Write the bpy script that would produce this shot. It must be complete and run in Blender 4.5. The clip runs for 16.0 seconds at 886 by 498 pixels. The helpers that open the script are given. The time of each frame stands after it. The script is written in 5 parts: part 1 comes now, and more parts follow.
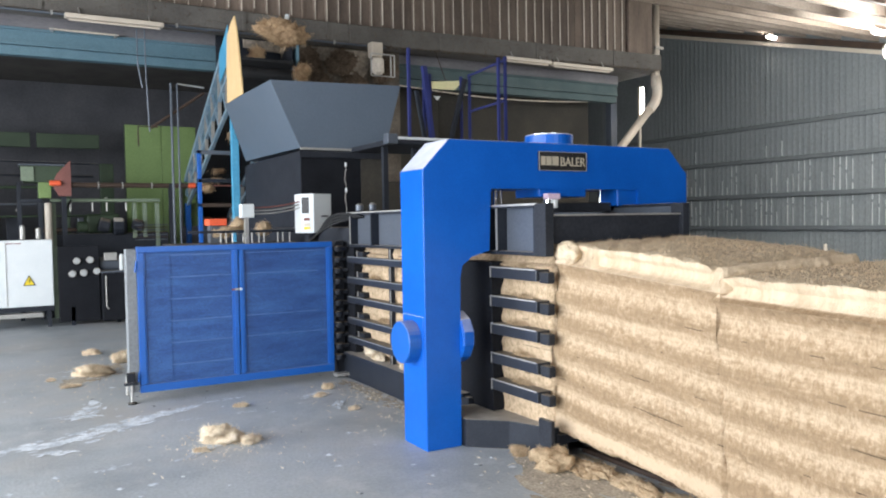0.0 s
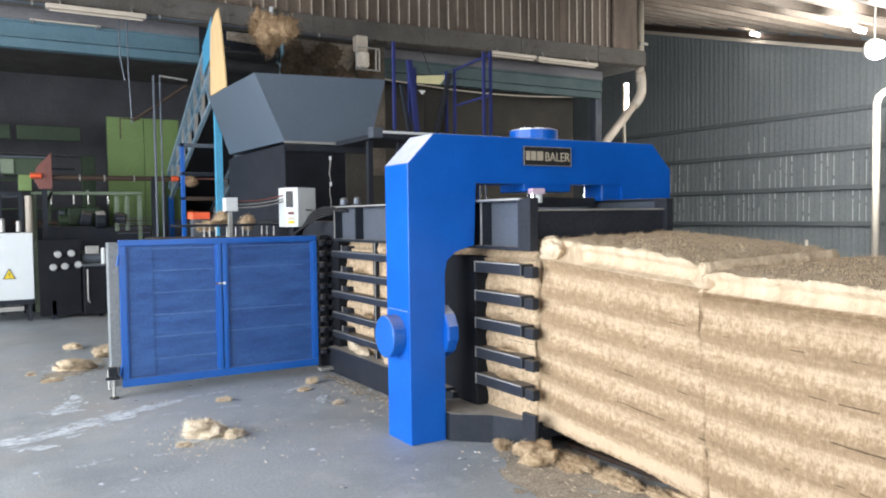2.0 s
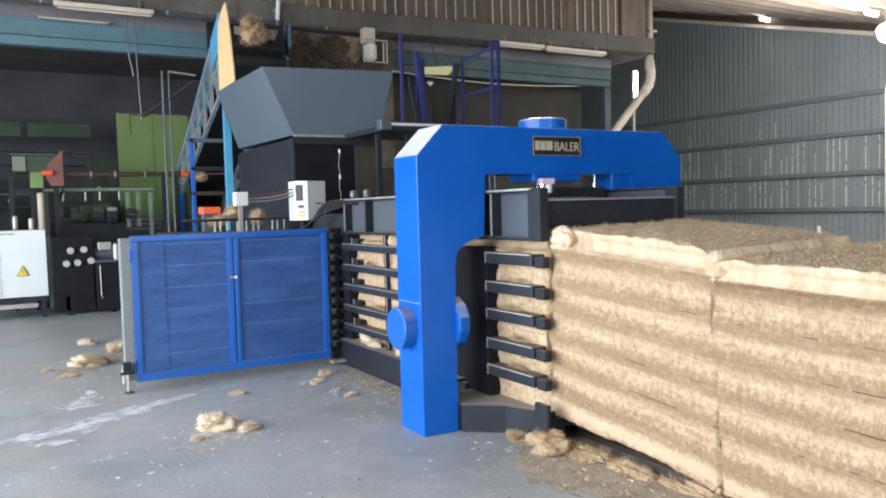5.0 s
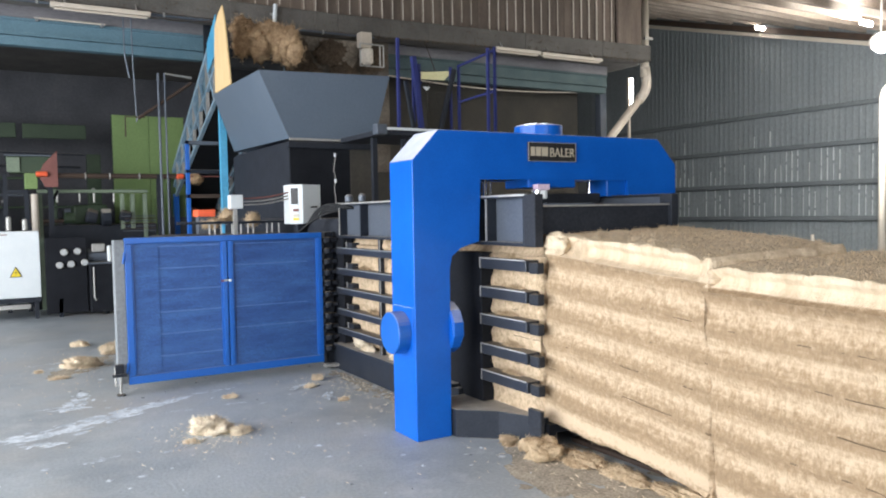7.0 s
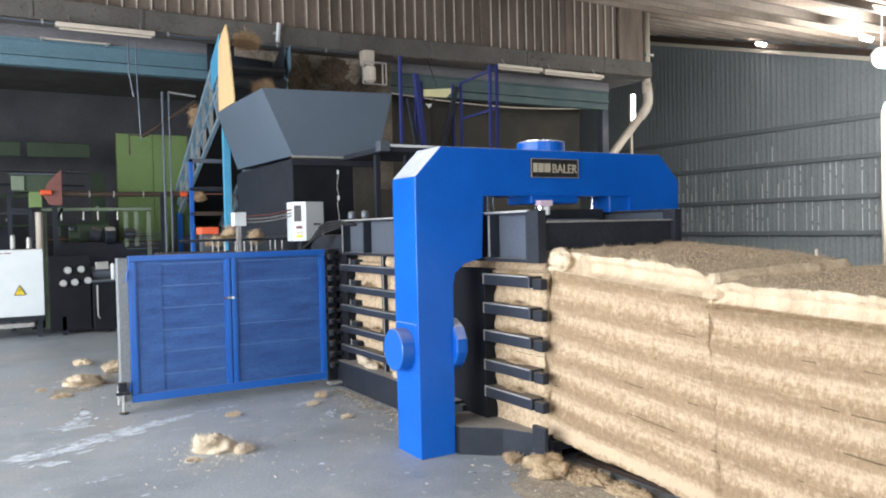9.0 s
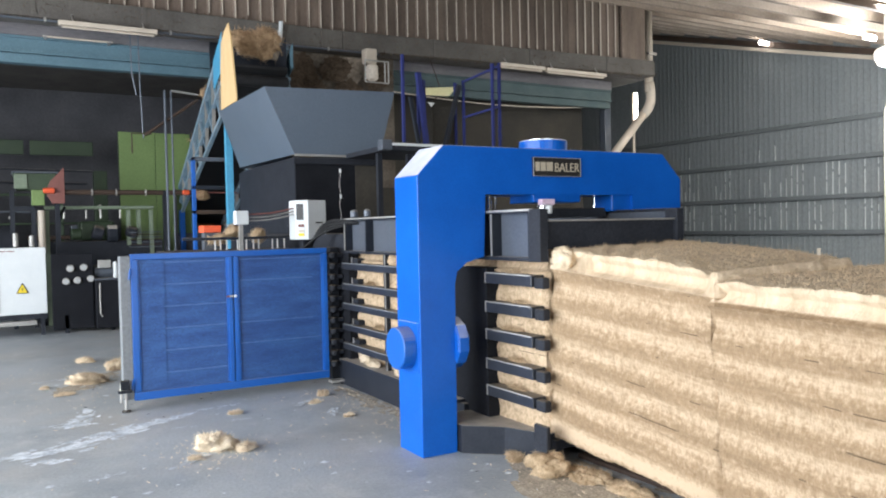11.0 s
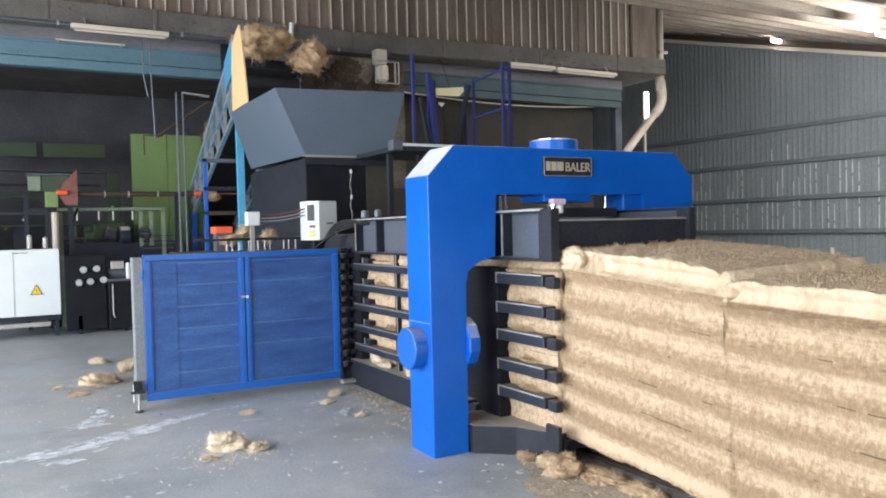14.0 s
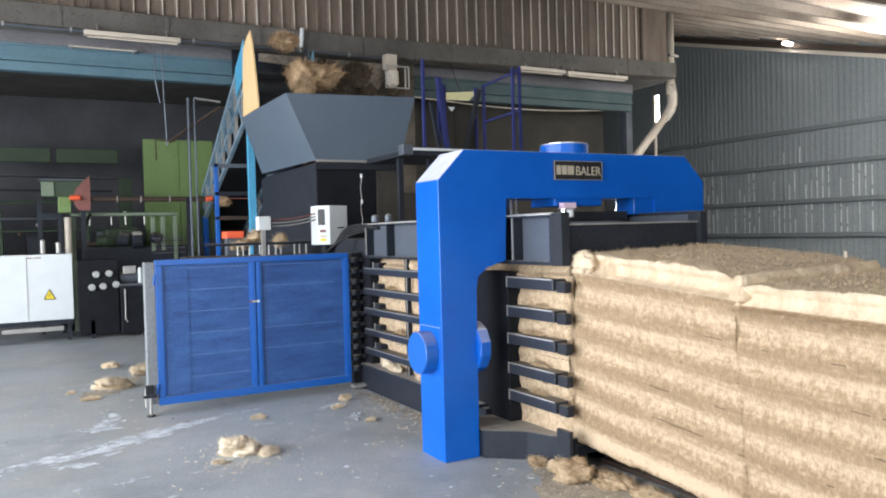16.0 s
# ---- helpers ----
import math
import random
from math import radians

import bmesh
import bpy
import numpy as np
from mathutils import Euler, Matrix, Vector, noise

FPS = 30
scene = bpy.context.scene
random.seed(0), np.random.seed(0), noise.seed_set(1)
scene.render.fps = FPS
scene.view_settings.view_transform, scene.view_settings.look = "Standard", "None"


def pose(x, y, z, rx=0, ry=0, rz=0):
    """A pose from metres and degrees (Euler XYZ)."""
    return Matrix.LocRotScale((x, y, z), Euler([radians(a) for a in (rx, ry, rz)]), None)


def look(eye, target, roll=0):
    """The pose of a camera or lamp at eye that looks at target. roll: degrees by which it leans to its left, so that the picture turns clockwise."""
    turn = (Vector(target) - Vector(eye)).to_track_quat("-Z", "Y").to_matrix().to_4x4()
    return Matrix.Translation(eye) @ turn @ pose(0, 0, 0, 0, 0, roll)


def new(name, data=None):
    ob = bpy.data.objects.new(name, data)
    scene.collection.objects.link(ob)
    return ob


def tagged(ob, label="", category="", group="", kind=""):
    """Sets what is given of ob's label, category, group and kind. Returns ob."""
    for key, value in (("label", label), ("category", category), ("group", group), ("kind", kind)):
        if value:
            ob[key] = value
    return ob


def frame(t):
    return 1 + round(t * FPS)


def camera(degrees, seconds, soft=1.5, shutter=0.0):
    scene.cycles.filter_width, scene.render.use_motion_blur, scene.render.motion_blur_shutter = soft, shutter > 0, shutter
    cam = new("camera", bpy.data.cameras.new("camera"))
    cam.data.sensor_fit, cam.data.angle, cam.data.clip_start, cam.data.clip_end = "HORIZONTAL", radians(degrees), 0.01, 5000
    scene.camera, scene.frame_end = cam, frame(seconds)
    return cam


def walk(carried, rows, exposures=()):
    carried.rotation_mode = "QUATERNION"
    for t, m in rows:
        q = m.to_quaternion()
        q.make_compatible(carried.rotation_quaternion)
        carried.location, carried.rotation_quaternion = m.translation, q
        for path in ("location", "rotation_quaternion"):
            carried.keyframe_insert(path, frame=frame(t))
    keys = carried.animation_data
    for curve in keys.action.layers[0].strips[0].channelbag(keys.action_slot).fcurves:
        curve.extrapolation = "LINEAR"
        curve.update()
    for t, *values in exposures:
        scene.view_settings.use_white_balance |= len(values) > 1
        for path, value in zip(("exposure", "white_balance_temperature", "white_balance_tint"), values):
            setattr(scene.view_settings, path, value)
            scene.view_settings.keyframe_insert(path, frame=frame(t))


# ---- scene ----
cam = camera(59.81, 16.0, soft=2.0, shutter=0.5)
walk(cam, [
    (0, pose(-0.0020, -0.0080, 1.5990, 87.986, 0.974, -29.588)),
    (0.5, pose(-0.0020, -0.0080, 1.5990, 88.040, 0.767, -29.683)),
    (1, pose(-0.0020, -0.0080, 1.5990, 87.964, 0.692, -29.959)),
    (1.5, pose(-0.0020, -0.0080, 1.5990, 87.778, 0.732, -30.285)),
    (2, pose(-0.0020, -0.0080, 1.5990, 87.559, 0.749, -30.722)),
    (2.5, pose(-0.0020, -0.0080, 1.5990, 87.218, 1.042, -30.612)),
    (3, pose(-0.0020, -0.0080, 1.5990, 86.769, 1.462, -30.319)),
    (3.5, pose(-0.0020, -0.0080, 1.5990, 86.609, 1.616, -30.190)),
    (4, pose(-0.0020, -0.0080, 1.5990, 86.749, 1.661, -30.081)),
    (6.5, pose(-0.0020, -0.0080, 1.5990, 87.107, 1.210, -30.185)),
    (7, pose(-0.0020, -0.0080, 1.5990, 87.289, 1.021, -30.362)),
    (7.5, pose(-0.0020, -0.0080, 1.5990, 87.671, 0.844, -30.482)),
    (8, pose(-0.0020, -0.0080, 1.5990, 87.975, 0.919, -30.406)),
    (8.5, pose(-0.0020, -0.0080, 1.5990, 88.368, 1.114, -30.235)),
    (9, pose(-0.0020, -0.0080, 1.5990, 88.517, 1.274, -30.140)),
    (11.5, pose(-0.0020, -0.0080, 1.5990, 88.403, 1.222, -29.939)),
    (12, pose(-0.0020, -0.0080, 1.5990, 88.513, 1.500, -30.031)),
    (12.5, pose(-0.0020, -0.0080, 1.5990, 88.616, 1.447, -30.107)),
    (13, pose(-0.0020, -0.0080, 1.5990, 88.470, 1.242, -29.940)),
    (13.5, pose(-0.0020, -0.0080, 1.5990, 88.374, 1.279, -29.440)),
    (14, pose(-0.0020, -0.0080, 1.5990, 88.453, 1.418, -29.187)),
    (14.5, pose(-0.0020, -0.0080, 1.5990, 88.477, 1.369, -29.113)),
    (15, pose(-0.0020, -0.0080, 1.5990, 88.520, 1.291, -28.956)),
    (15.5, pose(-0.0020, -0.0080, 1.5990, 88.622, 1.432, -28.553)),
    (16, pose(-0.0020, -0.0080, 1.5990, 88.790, 1.539, -28.417)),
])

# ---- world, daylight through the open side of the hall, lamps ----
world = bpy.data.worlds.new("world")
scene.world = world
world.use_nodes = True
wn = world.node_tree.nodes
sky = wn.new("ShaderNodeTexSky")
sky.sky_type = "NISHITA"
sky.sun_disc = False
sky.sun_elevation, sky.sun_rotation = radians(50), radians(250)
world.node_tree.links.new(sky.outputs[0], wn["Background"].inputs[0])
wn["Background"].inputs[1].default_value = 0.12


def area(name, m, w, h, power, colour=(1, 1, 1)):
    d = bpy.data.lights.new(name, "AREA")
    d.shape, d.size, d.size_y, d.energy, d.color = "RECTANGLE", w, h, power, colour
    ob = new(name, d)
    ob.matrix_world = m
    return ob


area("doorway_daylight", look((-6.9, 4.4, 2.6), (3.0, 5.2, 0.9)), 15.0, 4.6, 2800, (0.87, 0.93, 1.0))
# fill lamp in an added, unseen gateway behind the camera
area("front_fill_daylight", look((2.0, -7.9, 2.2), (3.0, 6.0, 1.0)), 7.0, 3.6, 460, (0.92, 0.97, 1.0))


def spot_glow(name, p, power, colour=(0.9, 0.97, 1.0), radius=0.12):
    d = bpy.data.lights.new(name, "POINT")
    d.energy, d.color, d.shadow_soft_size = power, colour, radius
    ob = new(name, d)
    ob.location = p
    return ob


# spot added behind the floodlight to stand in for its glare on the wall
wall_fill = bpy.data.lights.new("wall_fill_spot", "SPOT")
wall_fill.energy, wall_fill.color, wall_fill.spot_size, wall_fill.spot_blend, wall_fill.shadow_soft_size = 2300, (0.88, 0.96, 1.0), radians(130), 0.8, 0.15
new("wall_fill_spot", wall_fill).matrix_world = look((14.35, 8.35, 4.2), (22, 12.4, 4.4))
spot_glow("floodlight_glow", (13.8, 7.9, 4.4), 420)
spot_glow("roof_lamp_glow", (17.3, 10.4, 5.55), 260, (1.0, 0.93, 0.82))
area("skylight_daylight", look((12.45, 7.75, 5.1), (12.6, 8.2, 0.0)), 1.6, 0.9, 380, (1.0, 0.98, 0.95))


# ---- materials ----
def surface(name, c1, c2, scale=3.0, rough=0.6, metal=0.0, bump=0.15, grain=60.0, dust=0.0, dust_colour=(0.42, 0.36, 0.28),
            stretch=(1, 1, 1), contrast=0.5, random=0.0, fine=0.14):
    """Two colours mixed by broad noise, modulated by fine grain; dust settles where the surface faces up."""
    m = bpy.data.materials.new(name)
    m.use_nodes = True
    nt = m.node_tree
    N, L = nt.nodes, nt.links
    bsdf = N["Principled BSDF"]
    tc = N.new("ShaderNodeTexCoord")
    mp = N.new("ShaderNodeMapping")
    mp.inputs["Scale"].default_value = stretch
    L.new(tc.outputs["Object"], mp.inputs[0])
    n1 = N.new("ShaderNodeTexNoise")
    n1.inputs["Scale"].default_value, n1.inputs["Detail"].default_value, n1.inputs["Roughness"].default_value = scale, 6, 0.62
    L.new(mp.outputs[0], n1.inputs["Vector"])
    n2 = N.new("ShaderNodeTexNoise")
    n2.inputs["Scale"].default_value, n2.inputs["Detail"].default_value = grain, 4
    L.new(mp.outputs[0], n2.inputs["Vector"])
    r1 = N.new("ShaderNodeMapRange")
    r1.inputs[1].default_value, r1.inputs[2].default_value = 0.5 - contrast / 2, 0.5 + contrast / 2
    L.new(n1.outputs[0], r1.inputs[0])
    mix = N.new("ShaderNodeMix")
    mix.data_type = "RGBA"
    mix.inputs[6].default_value, mix.inputs[7].default_value = (*c1, 1), (*c2, 1)
    L.new(r1.outputs[0], mix.inputs[0])
    gr = N.new("ShaderNodeMapRange")
    gr.inputs[1].default_value, gr.inputs[2].default_value = 0.3, 0.7
    gr.inputs[3].default_value, gr.inputs[4].default_value = 1 - fine, 1 + fine
    L.new(n2.outputs[0], gr.inputs[0])
    mul = N.new("ShaderNodeVectorMath")
    mul.operation = "SCALE"
    L.new(mix.outputs[2], mul.inputs[0])
    L.new(gr.outputs[0], mul.inputs["Scale"])
    out = mul.outputs[0]
    if random:
        oi = N.new("ShaderNodeObjectInfo")
        rr = N.new("ShaderNodeMapRange")
        rr.inputs[3].default_value, rr.inputs[4].default_value = 1 - random, 1 + random
        L.new(oi.outputs["Random"], rr.inputs[0])
        m2 = N.new("ShaderNodeVectorMath")
        m2.operation = "SCALE"
        L.new(out, m2.inputs[0])
        L.new(rr.outputs[0], m2.inputs["Scale"])
        out = m2.outputs[0]
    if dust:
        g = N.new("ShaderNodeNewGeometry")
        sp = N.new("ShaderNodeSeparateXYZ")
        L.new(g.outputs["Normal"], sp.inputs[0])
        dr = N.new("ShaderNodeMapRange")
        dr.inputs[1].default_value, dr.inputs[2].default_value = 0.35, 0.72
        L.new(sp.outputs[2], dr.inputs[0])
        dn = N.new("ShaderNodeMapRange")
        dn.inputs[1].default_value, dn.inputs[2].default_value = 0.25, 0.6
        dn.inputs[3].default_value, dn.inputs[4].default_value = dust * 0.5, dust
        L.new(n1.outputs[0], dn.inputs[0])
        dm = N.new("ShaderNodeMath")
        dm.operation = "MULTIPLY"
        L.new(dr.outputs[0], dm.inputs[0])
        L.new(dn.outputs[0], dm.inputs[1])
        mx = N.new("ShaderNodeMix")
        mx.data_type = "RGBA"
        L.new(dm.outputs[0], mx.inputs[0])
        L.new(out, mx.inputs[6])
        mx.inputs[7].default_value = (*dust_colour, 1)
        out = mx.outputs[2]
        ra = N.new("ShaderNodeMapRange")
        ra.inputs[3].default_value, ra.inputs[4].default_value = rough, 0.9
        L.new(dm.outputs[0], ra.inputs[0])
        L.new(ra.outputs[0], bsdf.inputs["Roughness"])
    else:
        ra = N.new("ShaderNodeMapRange")
        ra.inputs[3].default_value, ra.inputs[4].default_value = max(rough - 0.1, 0.02), min(rough + 0.12, 1)
        L.new(n1.outputs[0], ra.inputs[0])
        L.new(ra.outputs[0], bsdf.inputs["Roughness"])
    L.new(out, bsdf.inputs["Base Color"])
    bsdf.inputs["Metallic"].default_value = metal
    if bump:
        b = N.new("ShaderNodeBump")
        b.inputs["Strength"].default_value, b.inputs["Distance"].default_value = bump, 0.01
        L.new(n2.outputs[0], b.inputs["Height"])
        L.new(b.outputs[0], bsdf.inputs["Normal"])
    return m


def glow(name, colour, strength):
    m = bpy.data.materials.new(name)
    m.use_nodes = True
    b = m.node_tree.nodes["Principled BSDF"]
    b.inputs["Base Color"].default_value = (*colour, 1)
    b.inputs["Emission Color"].default_value = (*colour, 1)
    b.inputs["Emission Strength"].default_value = strength
    return m


def fibre_material(name, dark, pale, band=0.0, top=None):
    """Matted coir fibre: speckled strands; band: height of the pressed stripes in metres."""
    m = bpy.data.materials.new(name)
    m.use_nodes = True
    nt = m.node_tree
    N, L = nt.nodes, nt.links
    bsdf = N["Principled BSDF"]
    bsdf.inputs["Roughness"].default_value = 0.95
    bsdf.inputs["Specular IOR Level"].default_value = 0.15
    tc = N.new("ShaderNodeTexCoord")
    vec = tc.outputs["Object"]

    def tex(scale, stretch, detail=5, rough=0.65):
        mp = N.new("ShaderNodeMapping")
        mp.inputs["Scale"].default_value = stretch
        L.new(vec, mp.inputs[0])
        n = N.new("ShaderNodeTexNoise")
        n.inputs["Scale"].default_value, n.inputs["Detail"].default_value, n.inputs["Roughness"].default_value = scale, detail, rough
        L.new(mp.outputs[0], n.inputs["Vector"])
        return n.outputs[0]

    def math_node(op, a, b):
        n = N.new("ShaderNodeMath")
        n.operation = op
        for i, v in enumerate((a, b)):
            if isinstance(v, (int, float)):
                n.inputs[i].default_value = v
            else:
                L.new(v, n.inputs[i])
        return n.outputs[0]
    coarse, mid, fine = tex(3.2, (1, 1, 1.6)), tex(25 if band else 20, (1, 1.25, 1.2)), tex(62, (1, 1.6, 0.6))
    value = math_node("ADD", math_node("MULTIPLY", coarse, 0.4 if band else 0.55), math_node("MULTIPLY", mid, 1.25 if band else 1.0))
    value = math_node("ADD", value, math_node("MULTIPLY", fine, 1.0))
    value = math_node("SUBTRACT", value, 0.79 if band else 0.64)
    if band:
        sp = N.new("ShaderNodeSeparateXYZ")
        L.new(vec, sp.inputs[0])
        zz = math_node("ADD", sp.outputs[2], math_node("ADD", math_node("MULTIPLY", coarse, 0.03), math_node("ADD", math_node("MULTIPLY", mid, 0.06), -0.561)))
        s = math_node("SINE", math_node("MULTIPLY", zz, 2 * math.pi / band), 0.0)
        layer = tex(3.2, (0.5, 0.5, 11.0), 6, 0.72)
        value = math_node("ADD", value, math_node("MULTIPLY", math_node("SUBTRACT", layer, 0.5), 1.0))
        value = math_node("ADD", value, math_node("MULTIPLY", s, 0.24))
        roll = N.new("ShaderNodeMapRange")
        roll.inputs[1].default_value, roll.inputs[2].default_value, roll.inputs[4].default_value = 0.494, 0.504, 0.58
        L.new(sp.outputs[2], roll.inputs[0])
        base = N.new("ShaderNodeMapRange")
        base.inputs[1].default_value, base.inputs[2].default_value, base.inputs[4].default_value = -0.53, -0.55, 0.35
        L.new(sp.outputs[2], base.inputs[0])
        value = math_node("ADD", value, base.outputs[0])
        value = math_node("ADD", math_node("MULTIPLY", value, math_node("SUBTRACT", 1.0, math_node("MULTIPLY", roll.outputs[0], 1.2))), roll.outputs[0])
        pleat = tex(9, (1, 1.5, 0.12), 4, 0.7)
    ramp = N.new("ShaderNodeValToRGB")
    cr = ramp.color_ramp
    cr.elements[0].position, cr.elements[0].color = 0.12 if band else 0.2, (*[c * (0.82 if band else 0.6) for c in dark], 1)
    cr.elements[1].position, cr.elements[1].color = 0.95 if band else 0.82, (*pale, 1)
    e = cr.elements.new(0.42)
    e.color = (*dark, 1)
    L.new(value, ramp.inputs[0])
    out = ramp.outputs[0]
    if band:
        # the rolled lip along the top is cleaner, paler fibre with upright pleats
        pr = N.new("ShaderNodeMapRange")
        pr.inputs[1].default_value, pr.inputs[2].default_value = 0.36, 0.6
        L.new(math_node("ADD", math_node("MULTIPLY", pleat, 0.75), math_node("MULTIPLY", fine, 0.25)), pr.inputs[0])
        lip = N.new("ShaderNodeMix")
        lip.data_type = "RGBA"
        lip.inputs[6].default_value, lip.inputs[7].default_value = (0.58, 0.445, 0.3, 1), (0.76, 0.615, 0.445, 1)
        L.new(pr.outputs[0], lip.inputs[0])
        on = N.new("ShaderNodeMapRange")
        on.inputs[1].default_value, on.inputs[2].default_value = 0.494, 0.504
        L.new(sp.outputs[2], on.inputs[0])
        lm = N.new("ShaderNodeMix")
        lm.data_type = "RGBA"
        L.new(on.outputs[0], lm.inputs[0])
        L.new(out, lm.inputs[6])
        L.new(lip.outputs[2], lm.inputs[7])
        out = lm.outputs[2]
    if top:
        g = N.new("ShaderNodeNewGeometry")
        s2 = N.new("ShaderNodeSeparateXYZ")
        L.new(g.outputs["Normal"], s2.inputs[0])
        r = N.new("ShaderNodeMapRange")
        r.inputs[1].default_value, r.inputs[2].default_value = 0.6, 0.92
        L.new(s2.outputs[2], r.inputs[0])
        high = N.new("ShaderNodeMapRange")
        high.inputs[1].default_value, high.inputs[2].default_value = 0.575, 0.6
        L.new(sp.outputs[2], high.inputs[0])
        mx = N.new("ShaderNodeMix")
        mx.data_type = "RGBA"
        L.new(math_node("MULTIPLY", r.outputs[0], high.outputs[0]), mx.inputs[0])
        L.new(out, mx.inputs[6])
        tm = N.new("ShaderNodeMix")
        tm.data_type = "RGBA"
        tm.inputs[6].default_value, tm.inputs[7].default_value = (*[c * 0.66 for c in top], 1), (*[min(1, c * 1.4) for c in top], 1)
        L.new(fine, tm.inputs[0])
        L.new(tm.outputs[2], mx.inputs[7])
        out = mx.outputs[2]
    L.new(out, bsdf.inputs["Base Color"])
    b = N.new("ShaderNodeBump")
    b.inputs["Strength"].default_value, b.inputs["Distance"].default_value = 0.85, 0.018
    L.new(math_node("ADD", mid, fine), b.inputs["Height"])
    L.new(b.outputs[0], bsdf.inputs["Normal"])
    return m


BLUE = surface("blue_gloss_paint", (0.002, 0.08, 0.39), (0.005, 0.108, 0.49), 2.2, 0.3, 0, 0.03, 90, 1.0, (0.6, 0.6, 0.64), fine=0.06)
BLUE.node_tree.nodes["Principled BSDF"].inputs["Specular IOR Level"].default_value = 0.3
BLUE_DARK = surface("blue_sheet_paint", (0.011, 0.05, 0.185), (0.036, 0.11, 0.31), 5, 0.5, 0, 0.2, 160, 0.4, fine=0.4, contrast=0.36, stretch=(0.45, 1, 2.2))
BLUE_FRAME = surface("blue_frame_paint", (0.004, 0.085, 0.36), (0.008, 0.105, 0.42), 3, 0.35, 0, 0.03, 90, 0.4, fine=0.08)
BLUE_RAIL = surface("violet_blue_rail_paint", (0.015, 0.02, 0.095), (0.025, 0.033, 0.145), 6, 0.4, 0, 0.05, 80, 0.3)
TEAL = surface("teal_paint", (0.075, 0.145, 0.185), (0.11, 0.19, 0.23), 3, 0.6, 0, 0.1, 40, 0.6, (0.3, 0.26, 0.2))
TEAL_DULL = surface("dull_teal_paint", (0.045, 0.075, 0.08), (0.085, 0.12, 0.12), 2.5, 0.75, 0, 0.1, 40, 0.6, (0.3, 0.26, 0.2))
CYAN = surface("light_blue_paint", (0.06, 0.3, 0.5), (0.1, 0.38, 0.58), 4, 0.5, 0, 0.1, 50, 0.5)
NAVY = surface("black_blue_steel_paint", (0.016, 0.019, 0.027), (0.027, 0.031, 0.04), 5, 0.42, 0.1, 0.05, 70, 0.9, (0.42, 0.38, 0.33), fine=0.15)
RAIL = surface("dark_navy_rail_paint", (0.02, 0.023, 0.031), (0.033, 0.037, 0.047), 6, 0.33, 0.1, 0.05, 60, 0.45, (0.34, 0.28, 0.2))
BLACK = surface("black_steel_paint", (0.015, 0.017, 0.023), (0.026, 0.029, 0.037), 4, 0.65, 0.0, 0.08, 60, 0.5, (0.22, 0.18, 0.13), fine=0.25)
for m in (BLACK, NAVY):
    m.node_tree.nodes["Principled BSDF"].inputs["Specular IOR Level"].default_value = 0.22
HOPPER = surface("slate_grey_paint", (0.105, 0.135, 0.175), (0.122, 0.152, 0.193), 1.6, 0.4, 0.1, 0.03, 50, 0.3, fine=0.06)
PANEL = surface("grey_steel_panel", (0.08, 0.092, 0.115), (0.105, 0.12, 0.145), 3, 0.4, 0.2, 0.05, 60, 0.4)
PANEL_PALE = surface("pale_grey_steel", (0.17, 0.18, 0.19), (0.23, 0.24, 0.25), 3, 0.6, 0.2, 0.08, 50)
DIM_WALL = surface("dim_brown", (0.024, 0.022, 0.018), (0.056, 0.048, 0.037), 1.6, 0.9, 0, 0.3, 30)
SOFFIT = surface("lilac_grey_board", (0.11, 0.105, 0.112), (0.22, 0.205, 0.21), 1.4, 0.85, 0, 0.2, 30, stretch=(0.4, 1, 2))
RUST = surface("rusty_steel", (0.035, 0.022, 0.016), (0.075, 0.045, 0.03), 3, 0.8, 0.1, 0.3, 40)
CHALK = surface("chalky_smear", (0.45, 0.49, 0.53), (0.7, 0.74, 0.78), 6, 0.8, 0, 0.1, 40, contrast=0.22, fine=0.2)
WIRE = surface("rusty_wire", (0.06, 0.038, 0.022), (0.13, 0.085, 0.05), 20, 0.9, 0.0, 0.0)
RAIL_GREEN = surface("pale_green_paint", (0.12, 0.16, 0.11), (0.19, 0.23, 0.16), 4, 0.6, 0, 0.1, 40)
LATTICE = surface("dusty_blue_lattice_paint", (0.12, 0.24, 0.34), (0.3, 0.36, 0.4), 5, 0.6, 0, 0.1, 50)
GIRT = surface("grey_wall_rail", (0.12, 0.13, 0.137), (0.155, 0.165, 0.17), 3, 0.7, 0.1, 0.1)
PALE_YELLOW = surface("pale_yellow_plastic", (0.6, 0.55, 0.28), (0.7, 0.66, 0.38), 3, 0.5, 0, 0.05)
PINKISH = surface("pale_pink_plastic", (0.62, 0.45, 0.58), (0.7, 0.55, 0.66), 5, 0.5, 0, 0.0)
DUSTY = surface("dust_caked_board", (0.07, 0.056, 0.044), (0.17, 0.14, 0.11), 2.4, 0.95, 0, 0.5, 30, contrast=0.35, fine=0.3)
DUSTY_PALE = surface("dust_stained_board", (0.1, 0.08, 0.062), (0.34, 0.28, 0.22), 2.2, 0.95, 0, 0.4, 30, contrast=0.3, fine=0.3)
# darker than BLACK, for the throat front, posts and hydraulic unit
DEEP_BLACK = surface("deep_black_steel", (0.009, 0.0095, 0.012), (0.016, 0.017, 0.021), 4, 0.6, 0, 0.08, 60, fine=0.2)
DEEP_BLACK.node_tree.nodes["Principled BSDF"].inputs["Specular IOR Level"].default_value = 0.1
FLOOR_DUST = surface("fibre_dust", (0.27, 0.235, 0.185), (0.42, 0.365, 0.29), 7, 0.95, 0, 0.4, 60, contrast=0.3, fine=0.4)
